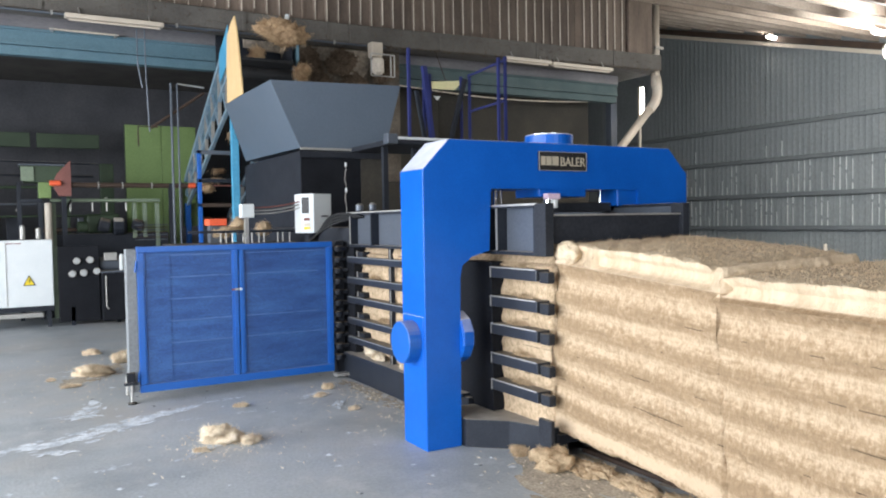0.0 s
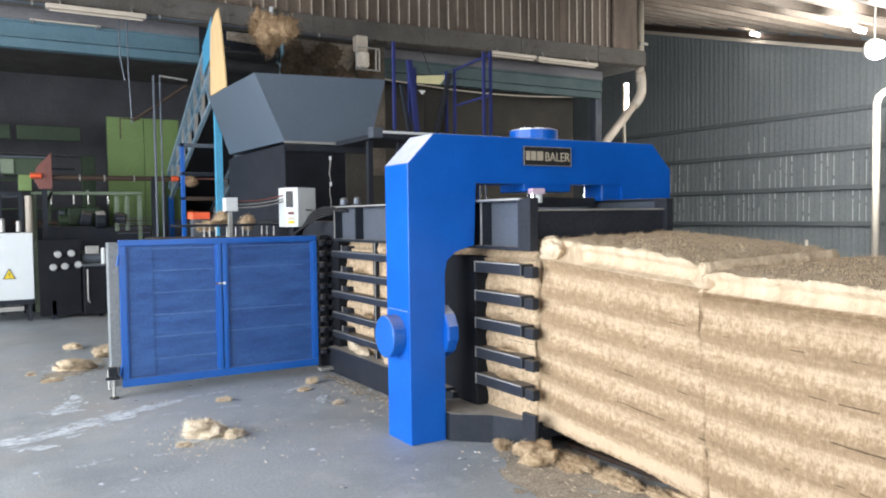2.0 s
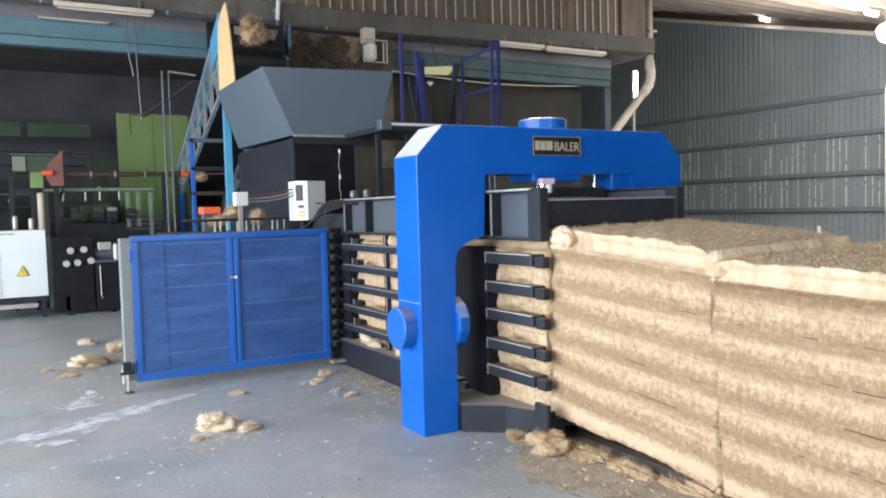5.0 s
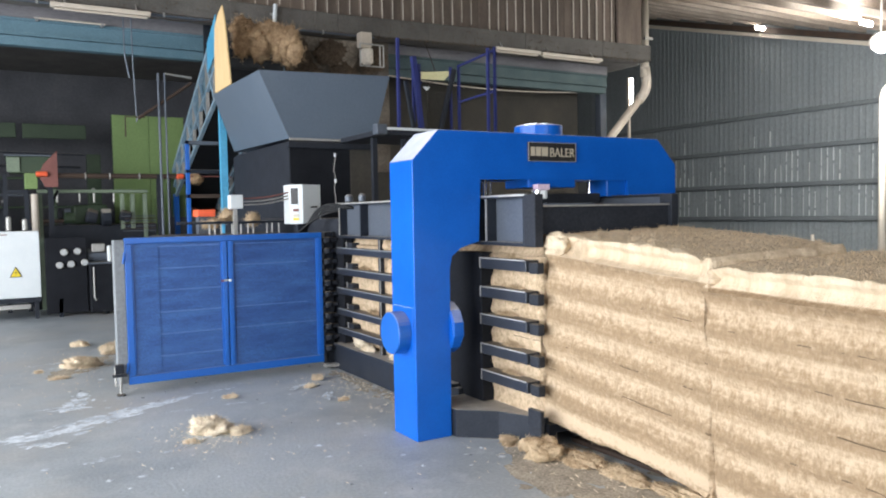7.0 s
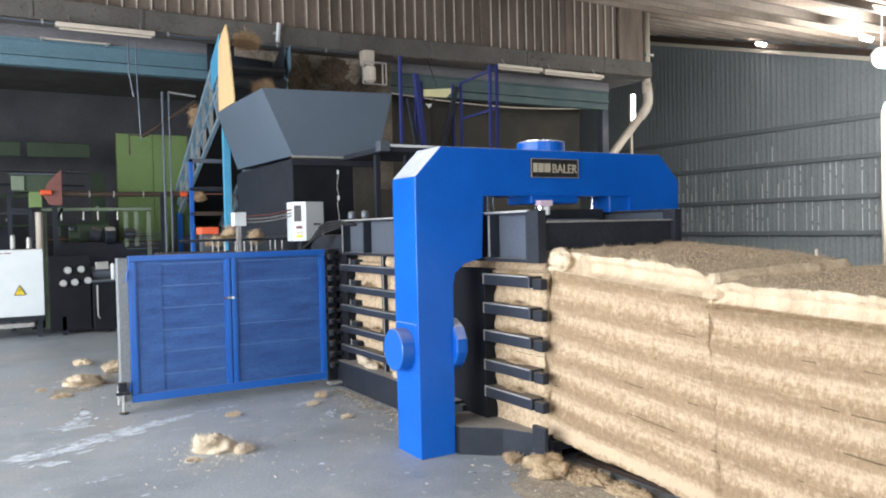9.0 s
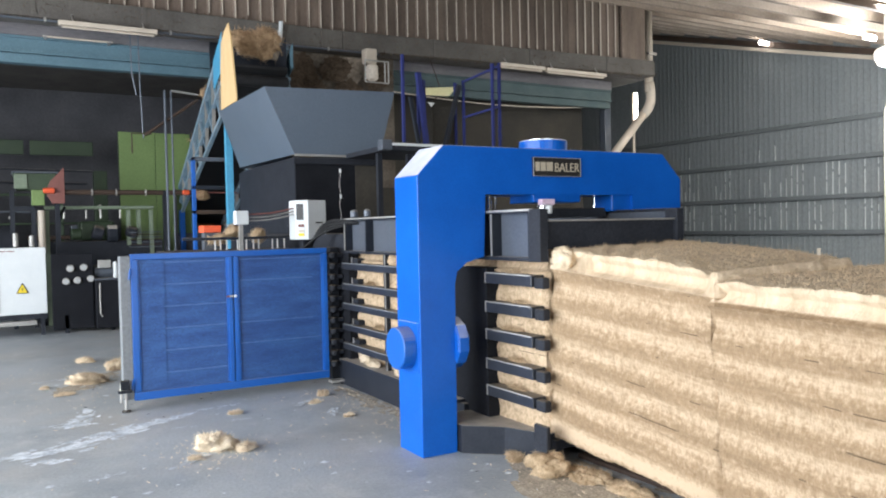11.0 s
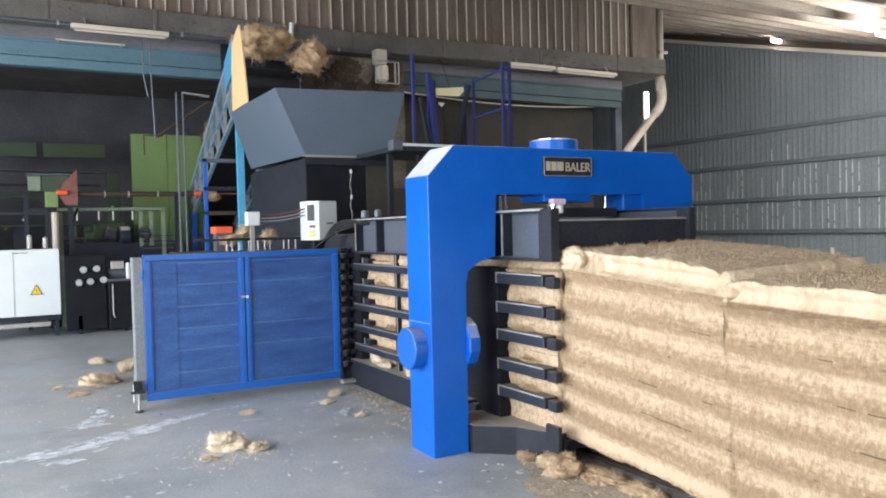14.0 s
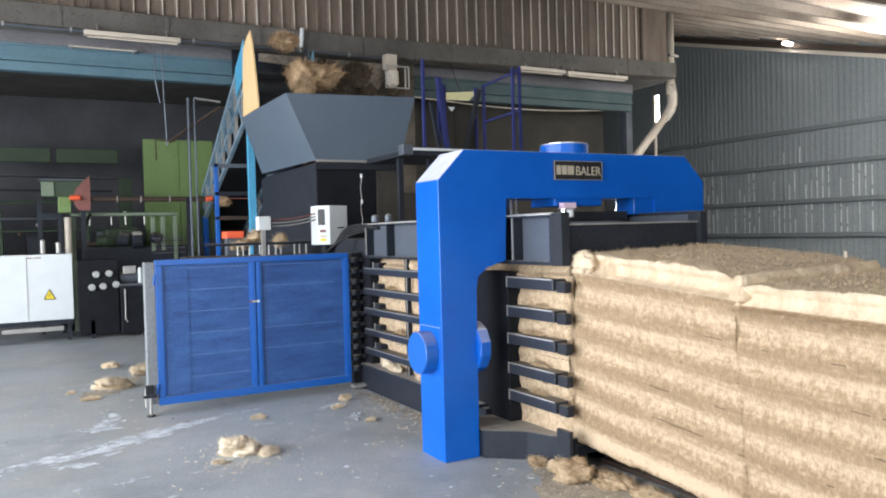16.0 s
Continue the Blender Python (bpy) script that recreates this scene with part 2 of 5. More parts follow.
CREASE = surface("scuffed_blue_edge", (0.045, 0.11, 0.3), (0.09, 0.18, 0.42), 9, 0.5, 0, 0.1, 90)
CHROME = surface("chrome", (0.75, 0.76, 0.78), (0.85, 0.85, 0.86), 4, 0.12, 1.0, 0.0)
STEEL = surface("worn_galvanised_steel", (0.35, 0.34, 0.32), (0.5, 0.48, 0.45), 8, 0.5, 0.6, 0.1)
WHITE = surface("white_enamel", (0.6, 0.63, 0.64), (0.68, 0.7, 0.7), 4, 0.4, 0, 0.02, 60, fine=0.03)
CREAM = surface("cream_plastic", (0.5, 0.43, 0.35), (0.6, 0.52, 0.43), 4, 0.45, 0, 0.02, 60, fine=0.06)
CONCRETE_DARK = surface("sooty_concrete", (0.076, 0.069, 0.062), (0.15, 0.136, 0.121), 1.5, 0.9, 0, 0.4, 30, 0.5, (0.2, 0.16, 0.12))
SHEET_BROWN = surface("rusty_brown_sheet", (0.11, 0.082, 0.064), (0.25, 0.19, 0.15), 1.3, 0.75, 0.1, 0.1, 25, stretch=(2.2, 1, 0.5), random=0.22)
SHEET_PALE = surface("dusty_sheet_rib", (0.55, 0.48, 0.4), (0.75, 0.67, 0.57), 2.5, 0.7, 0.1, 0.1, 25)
SHEET_WORN_LIT = surface("bare_edge_highlight", (0.42, 0.44, 0.44), (0.7, 0.7, 0.68), 9, 0.5, 0.2, 0.1, 60)
SHEET_GREY = surface("blue_grey_sheet", (0.175, 0.187, 0.195), (0.235, 0.247, 0.25), 0.8, 0.7, 0.1, 0.1, 20, stretch=(1, 1, 0.5), random=0.06)
ROOF = surface("brown_roof_sheet", (0.22, 0.17, 0.135), (0.36, 0.29, 0.235), 1.2, 0.8, 0, 0.1, 20)
WALL_DARK = surface("dark_plaster", (0.047, 0.048, 0.056), (0.108, 0.106, 0.114), 0.9, 0.9, 0, 0.3, 20)
GREEN = surface("faded_green_sheet", (0.13, 0.2, 0.065), (0.18, 0.26, 0.09), 1.8, 0.6, 0, 0.05, 30)
GREEN_DARK = surface("dark_green_paint", (0.022, 0.04, 0.02), (0.045, 0.07, 0.035), 3, 0.6, 0, 0.1, 40)
RED = surface("faded_red_paint", (0.15, 0.055, 0.045), (0.22, 0.08, 0.065), 4, 0.6, 0, 0.1, 40)
ORANGE = surface("orange_red_paint", (0.7, 0.09, 0.03), (0.8, 0.13, 0.05), 4, 0.5, 0, 0.05, 40, fine=0.08)
PLY = surface("plywood", (0.6, 0.4, 0.19), (0.74, 0.53, 0.28), 3, 0.65, 0, 0.1, 30, stretch=(1, 6, 0.7))
RUBBER = surface("black_rubber", (0.012, 0.012, 0.013), (0.025, 0.025, 0.026), 8, 0.5, 0, 0.05)
RUBBER.node_tree.nodes["Principled BSDF"].inputs["Specular IOR Level"].default_value = 0.2
YELLOW = surface("yellow_sign", (0.75, 0.55, 0.02), (0.8, 0.6, 0.03), 4, 0.5, 0, 0.0, fine=0.03)
SIGN_BLACK = surface("black_sign_plate", (0.012, 0.011, 0.011), (0.02, 0.018, 0.018), 6, 0.45, 0, 0.05)
SIGN_GOLD = surface("pale_gold_lettering", (0.38, 0.33, 0.25), (0.48, 0.42, 0.32), 5, 0.5, 0, 0.0, fine=0.05)
GLASS_DIAL = surface("dial_face", (0.38, 0.39, 0.39), (0.46, 0.47, 0.46), 9, 0.3, 0, 0.0, fine=0.05)
FIBRE = fibre_material("coir_fibre", (0.68, 0.55, 0.39), (0.9, 0.78, 0.61))
FIBRE_BROWN = fibre_material("brown_coir_fibre", (0.34, 0.22, 0.128), (0.62, 0.44, 0.27))
FIBRE_FLOOR = fibre_material("floor_coir_fibre", (0.54, 0.42, 0.285), (0.8, 0.66, 0.48))
FIBRE_TAN = fibre_material("tan_coir_fibre", (0.4, 0.29, 0.18), (0.66, 0.5, 0.33))
FIBRE_OLD = fibre_material("dusty_dark_fibre", (0.07, 0.05, 0.036), (0.17, 0.125, 0.09))
BALE = fibre_material("pressed_coir_bale", (0.385, 0.268, 0.163), (0.635, 0.48, 0.328), 0.185, (0.5, 0.4, 0.285))
CHAMBER_FIBRE = fibre_material("chamber_coir_fibre", (0.4, 0.285, 0.175), (0.7, 0.53, 0.36))
LIT_WHITE = glow("lit_white", (1.0, 0.98, 0.94), 30)
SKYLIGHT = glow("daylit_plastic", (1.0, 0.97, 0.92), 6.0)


# ---- building blocks ----
ORIGIN = {}


def thing(name, loc, label, category, group="", kind=""):
    ob = new(name)
    ob.empty_display_size = 0.1
    ob.location = loc
    ORIGIN[ob] = Vector(loc)
    return tagged(ob, label, category, group, kind)


def mesh_of(name, bm, material, origin, smooth=False):
    bmesh.ops.translate(bm, verts=bm.verts, vec=-origin)
    bmesh.ops.recalc_face_normals(bm, faces=bm.faces)
    me = bpy.data.meshes.new(name)
    bm.to_mesh(me)
    bm.free()
    me.materials.append(material)
    if smooth:
        for p in me.polygons:
            p.use_smooth = True
    return me


def part(name, bm, material, parent, label="", smooth=False):
    o = ORIGIN[parent]
    ob = new(name, mesh_of(name, bm, material, o, smooth))
    ob.parent = parent
    ORIGIN[ob] = o
    return tagged(ob, label)


def solid(name, bm, material, loc, label, category, group="", kind="", smooth=False):
    o = Vector(loc)
    ob = new(name, mesh_of(name, bm, material, o, smooth or "fibre_tuft" in name))
    ob.location = o
    ORIGIN[ob] = o
    return tagged(ob, label, category, group, kind)


def bevelled(bm, faces, b, seg=2):
    if b:
        edges = list({e for f in faces for e in f.edges})
        bmesh.ops.bevel(bm, geom=edges, offset=b, segments=seg, profile=0.5, affect="EDGES")


def box(x0, x1, y0, y1, z0, z1, b=0.0, bm=None):
    bm = bm or bmesh.new()
    v = [bm.verts.new((x, y, z)) for z in (z0, z1) for x, y in ((x0, y0), (x1, y0), (x1, y1), (x0, y1))]
    q = ((0, 3, 2, 1), (4, 5, 6, 7), (0, 1, 5, 4), (1, 2, 6, 5), (2, 3, 7, 6), (3, 0, 4, 7))
    bevelled(bm, [bm.faces.new([v[i] for i in f]) for f in q], b)
    return bm


def prism(pts, axis, a0, a1, b=0.0, bm=None):
    """A polygon in the plane across the axis (0 x, 1 y, 2 z), drawn out from a0 to a1."""
    bm = bm or bmesh.new()

    def at(p, a):
        c = list(p)
        c.insert(axis, a)
        return bm.verts.new(c)
    lo, hi = [at(p, a0) for p in pts], [at(p, a1) for p in pts]
    n = len(pts)
    faces = [bm.faces.new(lo), bm.faces.new(hi[::-1])]
    faces += [bm.faces.new((lo[i], lo[(i + 1) % n], hi[(i + 1) % n], hi[i])) for i in range(n)]
    bevelled(bm, faces, b)
    return bm


def tube(pts, r, n=10, bm=None, square=False):
    bm = bm or bmesh.new()
    pts = [Vector(p) for p in pts]
    rings = []
    side = None
    for i, p in enumerate(pts):
        d = (pts[min(i + 1, len(pts) - 1)] - pts[max(i - 1, 0)]).normalized()
        if side is None:
            side = d.cross(Vector((0, 0, 1)))
            if side.length < 0.05:
                side = d.cross(Vector((1, 0, 0)))
        side = (side - d * side.dot(d)).normalized()
        up = d.cross(side)
        k = 4 if square else n
        ring = []
        for j in range(k):
            a = 2 * math.pi * (j + (0.5 if square else 0)) / k
            rr = r * (1.414 if square else 1)
            ring.append(bm.verts.new(p + side * math.cos(a) * rr + up * math.sin(a) * rr))
        rings.append(ring)
    k = len(rings[0])
    for a, b in zip(rings, rings[1:]):
        for j in range(k):
            bm.faces.new((a[j], a[(j + 1) % k], b[(j + 1) % k], b[j]))
    bm.faces.new(rings[0][::-1])
    bm.faces.new(rings[-1])
    return bm


def disc(p, q, r, n=28, b=0.0, bm=None):
    """A drum from p to q with chamfered rims."""
    p, q = Vector(p), Vector(q)
    d = (q - p).normalized()
    if not b:
        return tube((p, q), r, n, bm)
    bm = bm or bmesh.new()
    t = d.orthogonal().normalized()
    u = d.cross(t)
    prof = ((p, r - b), (p + d * b, r), (q - d * b, r), (q, r - b))
    rings = [[bm.verts.new(c + (t * math.cos(2 * math.pi * j / n) + u * math.sin(2 * math.pi * j / n)) * rr) for j in range(n)] for c, rr in prof]
    for a, bb in zip(rings, rings[1:]):
        for j in range(n):
            bm.faces.new((a[j], a[(j + 1) % n], bb[(j + 1) % n], bb[j]))
    bm.faces.new(rings[0][::-1])
    bm.faces.new(rings[-1])
    return bm


def arc(p, q, lift, n=14, toward=(0, 0, 1)):
    p, q, w = Vector(p), Vector(q), Vector(toward)
    return [p.lerp(q, i / n) + w * lift * math.sin(math.pi * i / n) for i in range(n + 1)]


def slivers(bm, seeds, rng, long=0.08, wide=0.003, spread=1.0):
    """Loose strands: thin bent ribbons that stand off from the seeds (place, outward normal)."""
    for p, nrm in seeds:
        d = Vector((rng.gauss(0, spread), rng.gauss(0, spread), rng.gauss(0, spread))) + nrm * 0.6
        d.normalize()
        s = d.orthogonal().normalized()
        s.rotate(Matrix.Rotation(rng.random() * 6.28, 3, d))
        length = long * rng.uniform(0.4, 1.3)
        bend = d.cross(s) * length * rng.uniform(-0.35, 0.35)
        a, m, e = p - nrm * 0.004, p + d * length * 0.55 + bend, p + d * length
        w = s * wide
        v = [bm.verts.new(x) for x in (a - w, a + w, m + w, m - w, e)]
        bm.faces.new((v[0], v[1], v[2], v[3]))
        bm.faces.new((v[3], v[2], v[4]))


def fibre_clump(loc, size, seed, strands=500, flat=False, long=0.1, wide=0.0016, lobe_count=5):
    """A torn tuft of fibre: a lumpy matted core with loose strands all over it."""
    rng = random.Random(seed)
    bm = bmesh.new()
    lobes = []
    for i in range(lobe_count):
        lobes.append((Vector((rng.uniform(-0.55, 0.55) * size[0], rng.uniform(-0.5, 0.5) * size[1], rng.uniform(-0.5, 0.5) * size[2])), rng.uniform(0.45, 0.8)))
    lobes[0] = (Vector((0, 0, 0)), 0.9)
    seeds = []
    for c, k in lobes:
        got = bmesh.ops.create_icosphere(bm, subdivisions=3, radius=1.0)["verts"]
        for v in got:
            n = v.co.normalized()
            f = 0.66 + 0.34 * noise.noise(n * 1.7 + Vector((seed, 0, 0)) + c * 3) + 0.24 * noise.noise(n * 4.3 + c * 7) + (0.1 if flat else 0.2) * noise.noise(n * 9.7 + c) + (0.05 if flat else 0.12) * noise.noise(n * 19)
            w = Vector((n.x * size[0], n.y * size[1], n.z * size[2])) * f * k + c
            if flat:
                w.z = max(w.z, -size[2] * 0.42) + size[2] * 0.42
            v.co = w
            seeds.append((w.copy(), n))
    slivers(bm, [rng.choice(seeds) for _ in range(strands * 4)], rng, long * 0.8, wide, 0.75)
    bmesh.ops.translate(bm, verts=bm.verts, vec=Vector(loc))
    return bm


def rounded_block(half, r, step):
    """Surface points of a block with rounded edges, as one closed grid mesh."""
    bm = bmesh.new()
    seen = {}

    def vert(p):
        key = tuple(round(c, 4) for c in p)
        if key not in seen:
            q = Vector([max(-h + r, min(h - r, c)) for c, h in zip(p, half)])
            d = Vector(p) - q
            seen[key] = bm.verts.new(q + d.normalized() * r if d.length > 1e-6 else Vector(p))
        return seen[key]
    cnt = [max(2, round(2 * h / step)) for h in half]
    for ax in range(3):
        u, w = (ax + 1) % 3, (ax + 2) % 3
        for sgn in (-1, 1):
            for i in range(cnt[u]):
                for j in range(cnt[w]):
                    quad = []
                    for a, b in ((i, j), (i + 1, j), (i + 1, j + 1), (i, j + 1)):
                        p = [0, 0, 0]
                        p[ax] = sgn * half[ax]
                        p[u] = -half[u] + 2 * half[u] * a / cnt[u]
                        p[w] = -half[w] + 2 * half[w] * b / cnt[w]
                        quad.append(vert(p))
                    try:
                        bm.faces.new(quad)
                    except ValueError:
                        pass
    return bm


# ---- the hall ----
def roof_z(y):
    return 6.75 + 0.27 * (y - 13.2) if y > 6 else 6.75 - 0.27 * 7.2


def hall():
    bm = bmesh.new()
    rng = random.Random(3)
    nx, ny = 60, 60
    grid = [[bm.verts.new((-40 + 80 * i / nx, -40 + 80 * j / ny, 0)) for j in range(ny + 1)] for i in range(nx + 1)]
    for i in range(nx):
        for j in range(ny):
            bm.faces.new((grid[i][j], grid[i + 1][j], grid[i + 1][j + 1], grid[i][j + 1]))
    solid("floor", bm, floor_material(), (0, 0, 0), "worn grey concrete hall floor with pale scuffs and fibre dust", "floor", kind="structure")
    # gable wall: ribbed sheet and rails
    w = thing("wall_east", (22, 0, 0), "blue-grey ribbed metal sheet gable wall", "wall", kind="structure")
    for k in range(34):
        bm = bmesh.new()
        prev = None
        for r in range(5):
            for dy, dx in ((0.0, 0.0), (0.11, 0.0), (0.13, -0.011), (0.18, -0.011), (0.2, 0.0)):
                yy = -8.0 + k + 0.2 * r + dy
                x = 22 + dx - 0.004 * (k % 2)
                cur = (bm.verts.new((x, yy, 0)), bm.verts.new((x, yy, roof_z(yy) + 0.3)))
                if prev:
                    bm.faces.new((prev[0], cur[0], cur[1], prev[1]))
                prev = cur
        part("sheet", bm, SHEET_GREY, w)
    for z in (1.22, 2.29, 3.45, 4.57):
        part("wall_girt", box(21.82, 21.96, -8, 26, z - 0.06, z + 0.06, 0.01), GIRT, w, "grey steel wall rail")
    # broken pale strips paint the highlights on the worn rib edges
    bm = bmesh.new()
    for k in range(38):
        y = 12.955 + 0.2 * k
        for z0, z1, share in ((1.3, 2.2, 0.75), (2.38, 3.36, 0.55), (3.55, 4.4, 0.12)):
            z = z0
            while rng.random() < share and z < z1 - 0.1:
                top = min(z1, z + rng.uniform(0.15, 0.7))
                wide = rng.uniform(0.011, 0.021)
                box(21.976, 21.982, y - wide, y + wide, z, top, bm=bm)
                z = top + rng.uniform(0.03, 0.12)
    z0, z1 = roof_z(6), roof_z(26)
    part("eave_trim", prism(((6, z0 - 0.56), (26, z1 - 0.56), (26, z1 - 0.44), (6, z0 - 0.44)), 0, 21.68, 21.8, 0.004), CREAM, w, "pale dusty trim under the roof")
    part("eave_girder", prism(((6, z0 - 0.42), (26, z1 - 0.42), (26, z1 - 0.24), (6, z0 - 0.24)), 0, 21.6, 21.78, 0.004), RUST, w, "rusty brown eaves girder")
    tagged(part("worn_rib_highlights", bm, SHEET_WORN_LIT, w, "worn edges of the sheet ribs with their highlights painted pale"), kind="stuff")
    part("backing", box(22.02, 22.2, -8, 26, 0, 10.5), CONCRETE_DARK, w)
    # roof with purlins
    bm = bmesh.new()
    pts = ((-8.2, roof_z(0)), (6, roof_z(0)), (26, roof_z(26)), (26, roof_z(26) + 0.15), (6, roof_z(0) + 0.15), (-8.2, roof_z(0) + 0.15))
    prism(pts, 0, -7.2, 22.2, bm=bm)
    for k in range(17):
        yy = 6.2 + k * 1.15
        z = roof_z(yy)
        box(-7, 21.8, yy - 0.04, yy + 0.04, z - 0.2, z - 0.01, bm=bm)
    for xx in (5.5,):
        prism(((6, roof_z(6) - 0.22), (25.8, roof_z(25.8) - 0.22), (25.8, roof_z(25.8) - 0.55), (6, roof_z(6) - 0.55)), 0, xx - 0.09, xx + 0.09, bm=bm)
    solid("ceiling", bm, ROOF, (7, 8, 6), "brown pitched metal roof with purlins", "ceiling", kind="structure")
    # back wall, left wall with its wide opening, unseen front wall with an added doorway
    solid("wall_north", box(-7.2, 22, 26, 26.2, 0, 10.6), WALL_DARK, (7, 26, 0), "dark back wall", "wall", kind="structure")
    bm = box(-7.2, -7, -8, -3.2, 0, 4.9)
    box(-7.2, -7, 12.2, 26, 0, 10.6, bm=bm)
    box(-7.2, -7, -3.2, 12.2, 4.9, 5.3, bm=bm)
    solid("wall_west", bm, WALL_DARK, (-7, 0, 0), "dark hall wall with a wide open doorway", "wall", kind="structure")
    bm = box(-7.2, -1.6, -8.2, -8, 0, 4.9)
    box(5.6, 22, -8.2, -8, 0, 4.9, bm=bm)
    box(-1.6, 5.6, -8.2, -8, 4.1, 4.9, bm=bm)
    solid("wall_south", bm, WALL_DARK, (7, -8, 0), "unseen dark hall wall with an added gateway for fill light", "wall", kind="structure")


def floor_material():
    m = surface("worn_concrete_floor", (0.285, 0.312, 0.335), (0.44, 0.465, 0.48), 0.9, 0.5, 0, 0.25, 45, contrast=0.55, fine=0.13)
    N, L = m.node_tree.nodes, m.node_tree.links
    bsdf = N["Principled BSDF"]
    old = bsdf.inputs["Base Color"].links[0].from_socket
    tc = N.new("ShaderNodeTexCoord")

    def layer(old, scale, stretch, lo, hi, colour, rot=0.0, amount=1.0):
        mp = N.new("ShaderNodeMapping")
        mp.inputs["Scale"].default_value = stretch
        mp.inputs["Rotation"].default_value = (0, 0, rot)
        L.new(tc.outputs["Object"], mp.inputs[0])
        n = N.new("ShaderNodeTexNoise")
        n.inputs["Scale"].default_value, n.inputs["Detail"].default_value, n.inputs["Roughness"].default_value = scale, 8, 0.7
        L.new(mp.outputs[0], n.inputs["Vector"])
        r = N.new("ShaderNodeMapRange")
        r.inputs[1].default_value, r.inputs[2].default_value, r.inputs[4].default_value = lo, hi, amount
        L.new(n.outputs[0], r.inputs[0])
        mx = N.new("ShaderNodeMix")
        mx.data_type = "RGBA"
        L.new(r.outputs[0], mx.inputs[0])
        L.new(old, mx.inputs[6])
        mx.inputs[7].default_value = (*colour, 1)
        return mx.outputs[2]
    old = layer(old, 0.55, (1, 1, 1), 0.5, 0.72, (0.185, 0.21, 0.235), amount=0.8)
    old = layer(old, 2.3, (1.0, 0.35, 1), 0.62, 0.72, (0.62, 0.64, 0.66), 0.5, 0.6)
    old = layer(old, 9, (1, 1, 1), 0.64, 0.74, (0.4, 0.34, 0.25), amount=0.7)
    old = layer(old, 0.4, (1, 1, 1), 0.46, 0.66, (0.43, 0.39, 0.34), amount=0.65)
    old = layer(old, 3.2, (1, 1, 1), 0.55, 0.7, (0.52, 0.54, 0.56), amount=0.5)
    old = layer(old, 14, (1, 0.6, 1), 0.66, 0.72, (0.13, 0.13, 0.135), 1.0, 0.6)
    L.new(old, bsdf.inputs["Base Color"])
    return m


hall()


# ---- upper partition, beams, columns ----
def rise(x):
    """The beam sags level to the middle of the hall and climbs a little from there."""
    return 0.019 * max(0.0, x - 5.5)


def partition():
    w = thing("partition_wall", (3, 13.2, 5.2), "rusty brown ribbed sheet wall above the concrete beam", "wall", kind="structure")
    rng = random.Random(8)
    for k in range(18):
        bm = bmesh.new()
        prev = None
        for r in range(5):
            for dx, dy in ((0.0, 0.0), (0.14, 0.0), (0.15, -0.03), (0.185, -0.03), (0.195, 0.0)):
                x = min(-6.918 + 1.1 * k + 0.22 * r + 1.12 * dx, 12.33)
                y = 13.2 + dy - 0.004 * (k % 2)
                cur = (bm.verts.new((x, y, 5.1 + rise(x))), bm.verts.new((x, y, 7.0)))
                if prev:
                    bm.faces.new((prev[0], cur[0], cur[1], prev[1]))
                prev = cur
        part("sheet", bm, SHEET_BROWN, w)
    # pale strips: dust on the rib edges, with their highlights painted in
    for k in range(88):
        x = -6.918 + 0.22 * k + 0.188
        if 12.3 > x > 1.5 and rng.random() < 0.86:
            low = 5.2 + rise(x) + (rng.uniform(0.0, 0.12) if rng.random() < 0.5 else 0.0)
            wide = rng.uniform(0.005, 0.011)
            part("rib_edge_highlight", box(x - wide, x + wide, 13.155, 13.17, low, 6.98), SHEET_PALE, w)
    part("backing", box(-6.9, 12.35, 13.22, 13.3, 5.1, 7.0), WALL_DARK, w)
    part("end_panel", box(12.34, 13.05, 13.1, 13.2, 5.3, 7.0, 0.01), SHEET_BROWN, w, "flat brown end sheet")
    bm = bmesh.new()
    for x0, x1 in ((-6.9, 5.5), (5.5, 13.24)):
        prism(((x0, 4.85 + rise(x0)), (x1, 4.85 + rise(x1)), (x1, 5.2 + rise(x1)), (x0, 5.2 + rise(x0))), 1, 13.0, 13.42, 0.02, bm)
    solid("concrete_beam", bm, CONCRETE_DARK, (3, 13.2, 5), "sooty dark concrete edge beam", "beam", kind="structure")
    # the right-hand length takes a duller, darker teal than the left
    for x0, x1, paint, label in ((-6.9, 4.4, TEAL, "teal painted steel beam"), (4.41, 12.7, TEAL_DULL, "duller, darker teal steel beam")):
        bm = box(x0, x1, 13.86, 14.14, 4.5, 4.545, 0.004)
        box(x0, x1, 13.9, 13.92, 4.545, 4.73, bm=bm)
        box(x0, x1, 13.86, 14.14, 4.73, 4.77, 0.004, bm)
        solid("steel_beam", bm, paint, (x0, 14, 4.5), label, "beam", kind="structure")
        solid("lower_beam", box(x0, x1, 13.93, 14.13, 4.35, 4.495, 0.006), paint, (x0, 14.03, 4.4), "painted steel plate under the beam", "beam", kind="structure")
    solid("soffit_board", box(-6.9, 12.7, 13.87, 13.9, 4.775, 4.975, 0.004), SOFFIT, (3, 13.88, 4.87), "grey-lilac dusty board above the steel beam", "board", kind="structure")
    for x0, x1, m in ((-1.6, -1.4, CONCRETE_DARK), (12.78, 12.97, PANEL)):
        solid("column", box(x0, x1, 14.2, 14.4, 0, 4.98, 0.01), m, (x0, 14.3, 0), "steel column under the beam", "column", kind="structure")
    solid("slab", box(-6.9, 13.3, 13.43, 25.9, 4.98, 5.12), CONCRETE_DARK, (3, 20, 5), "dark upper floor slab", "ceiling", kind="structure")
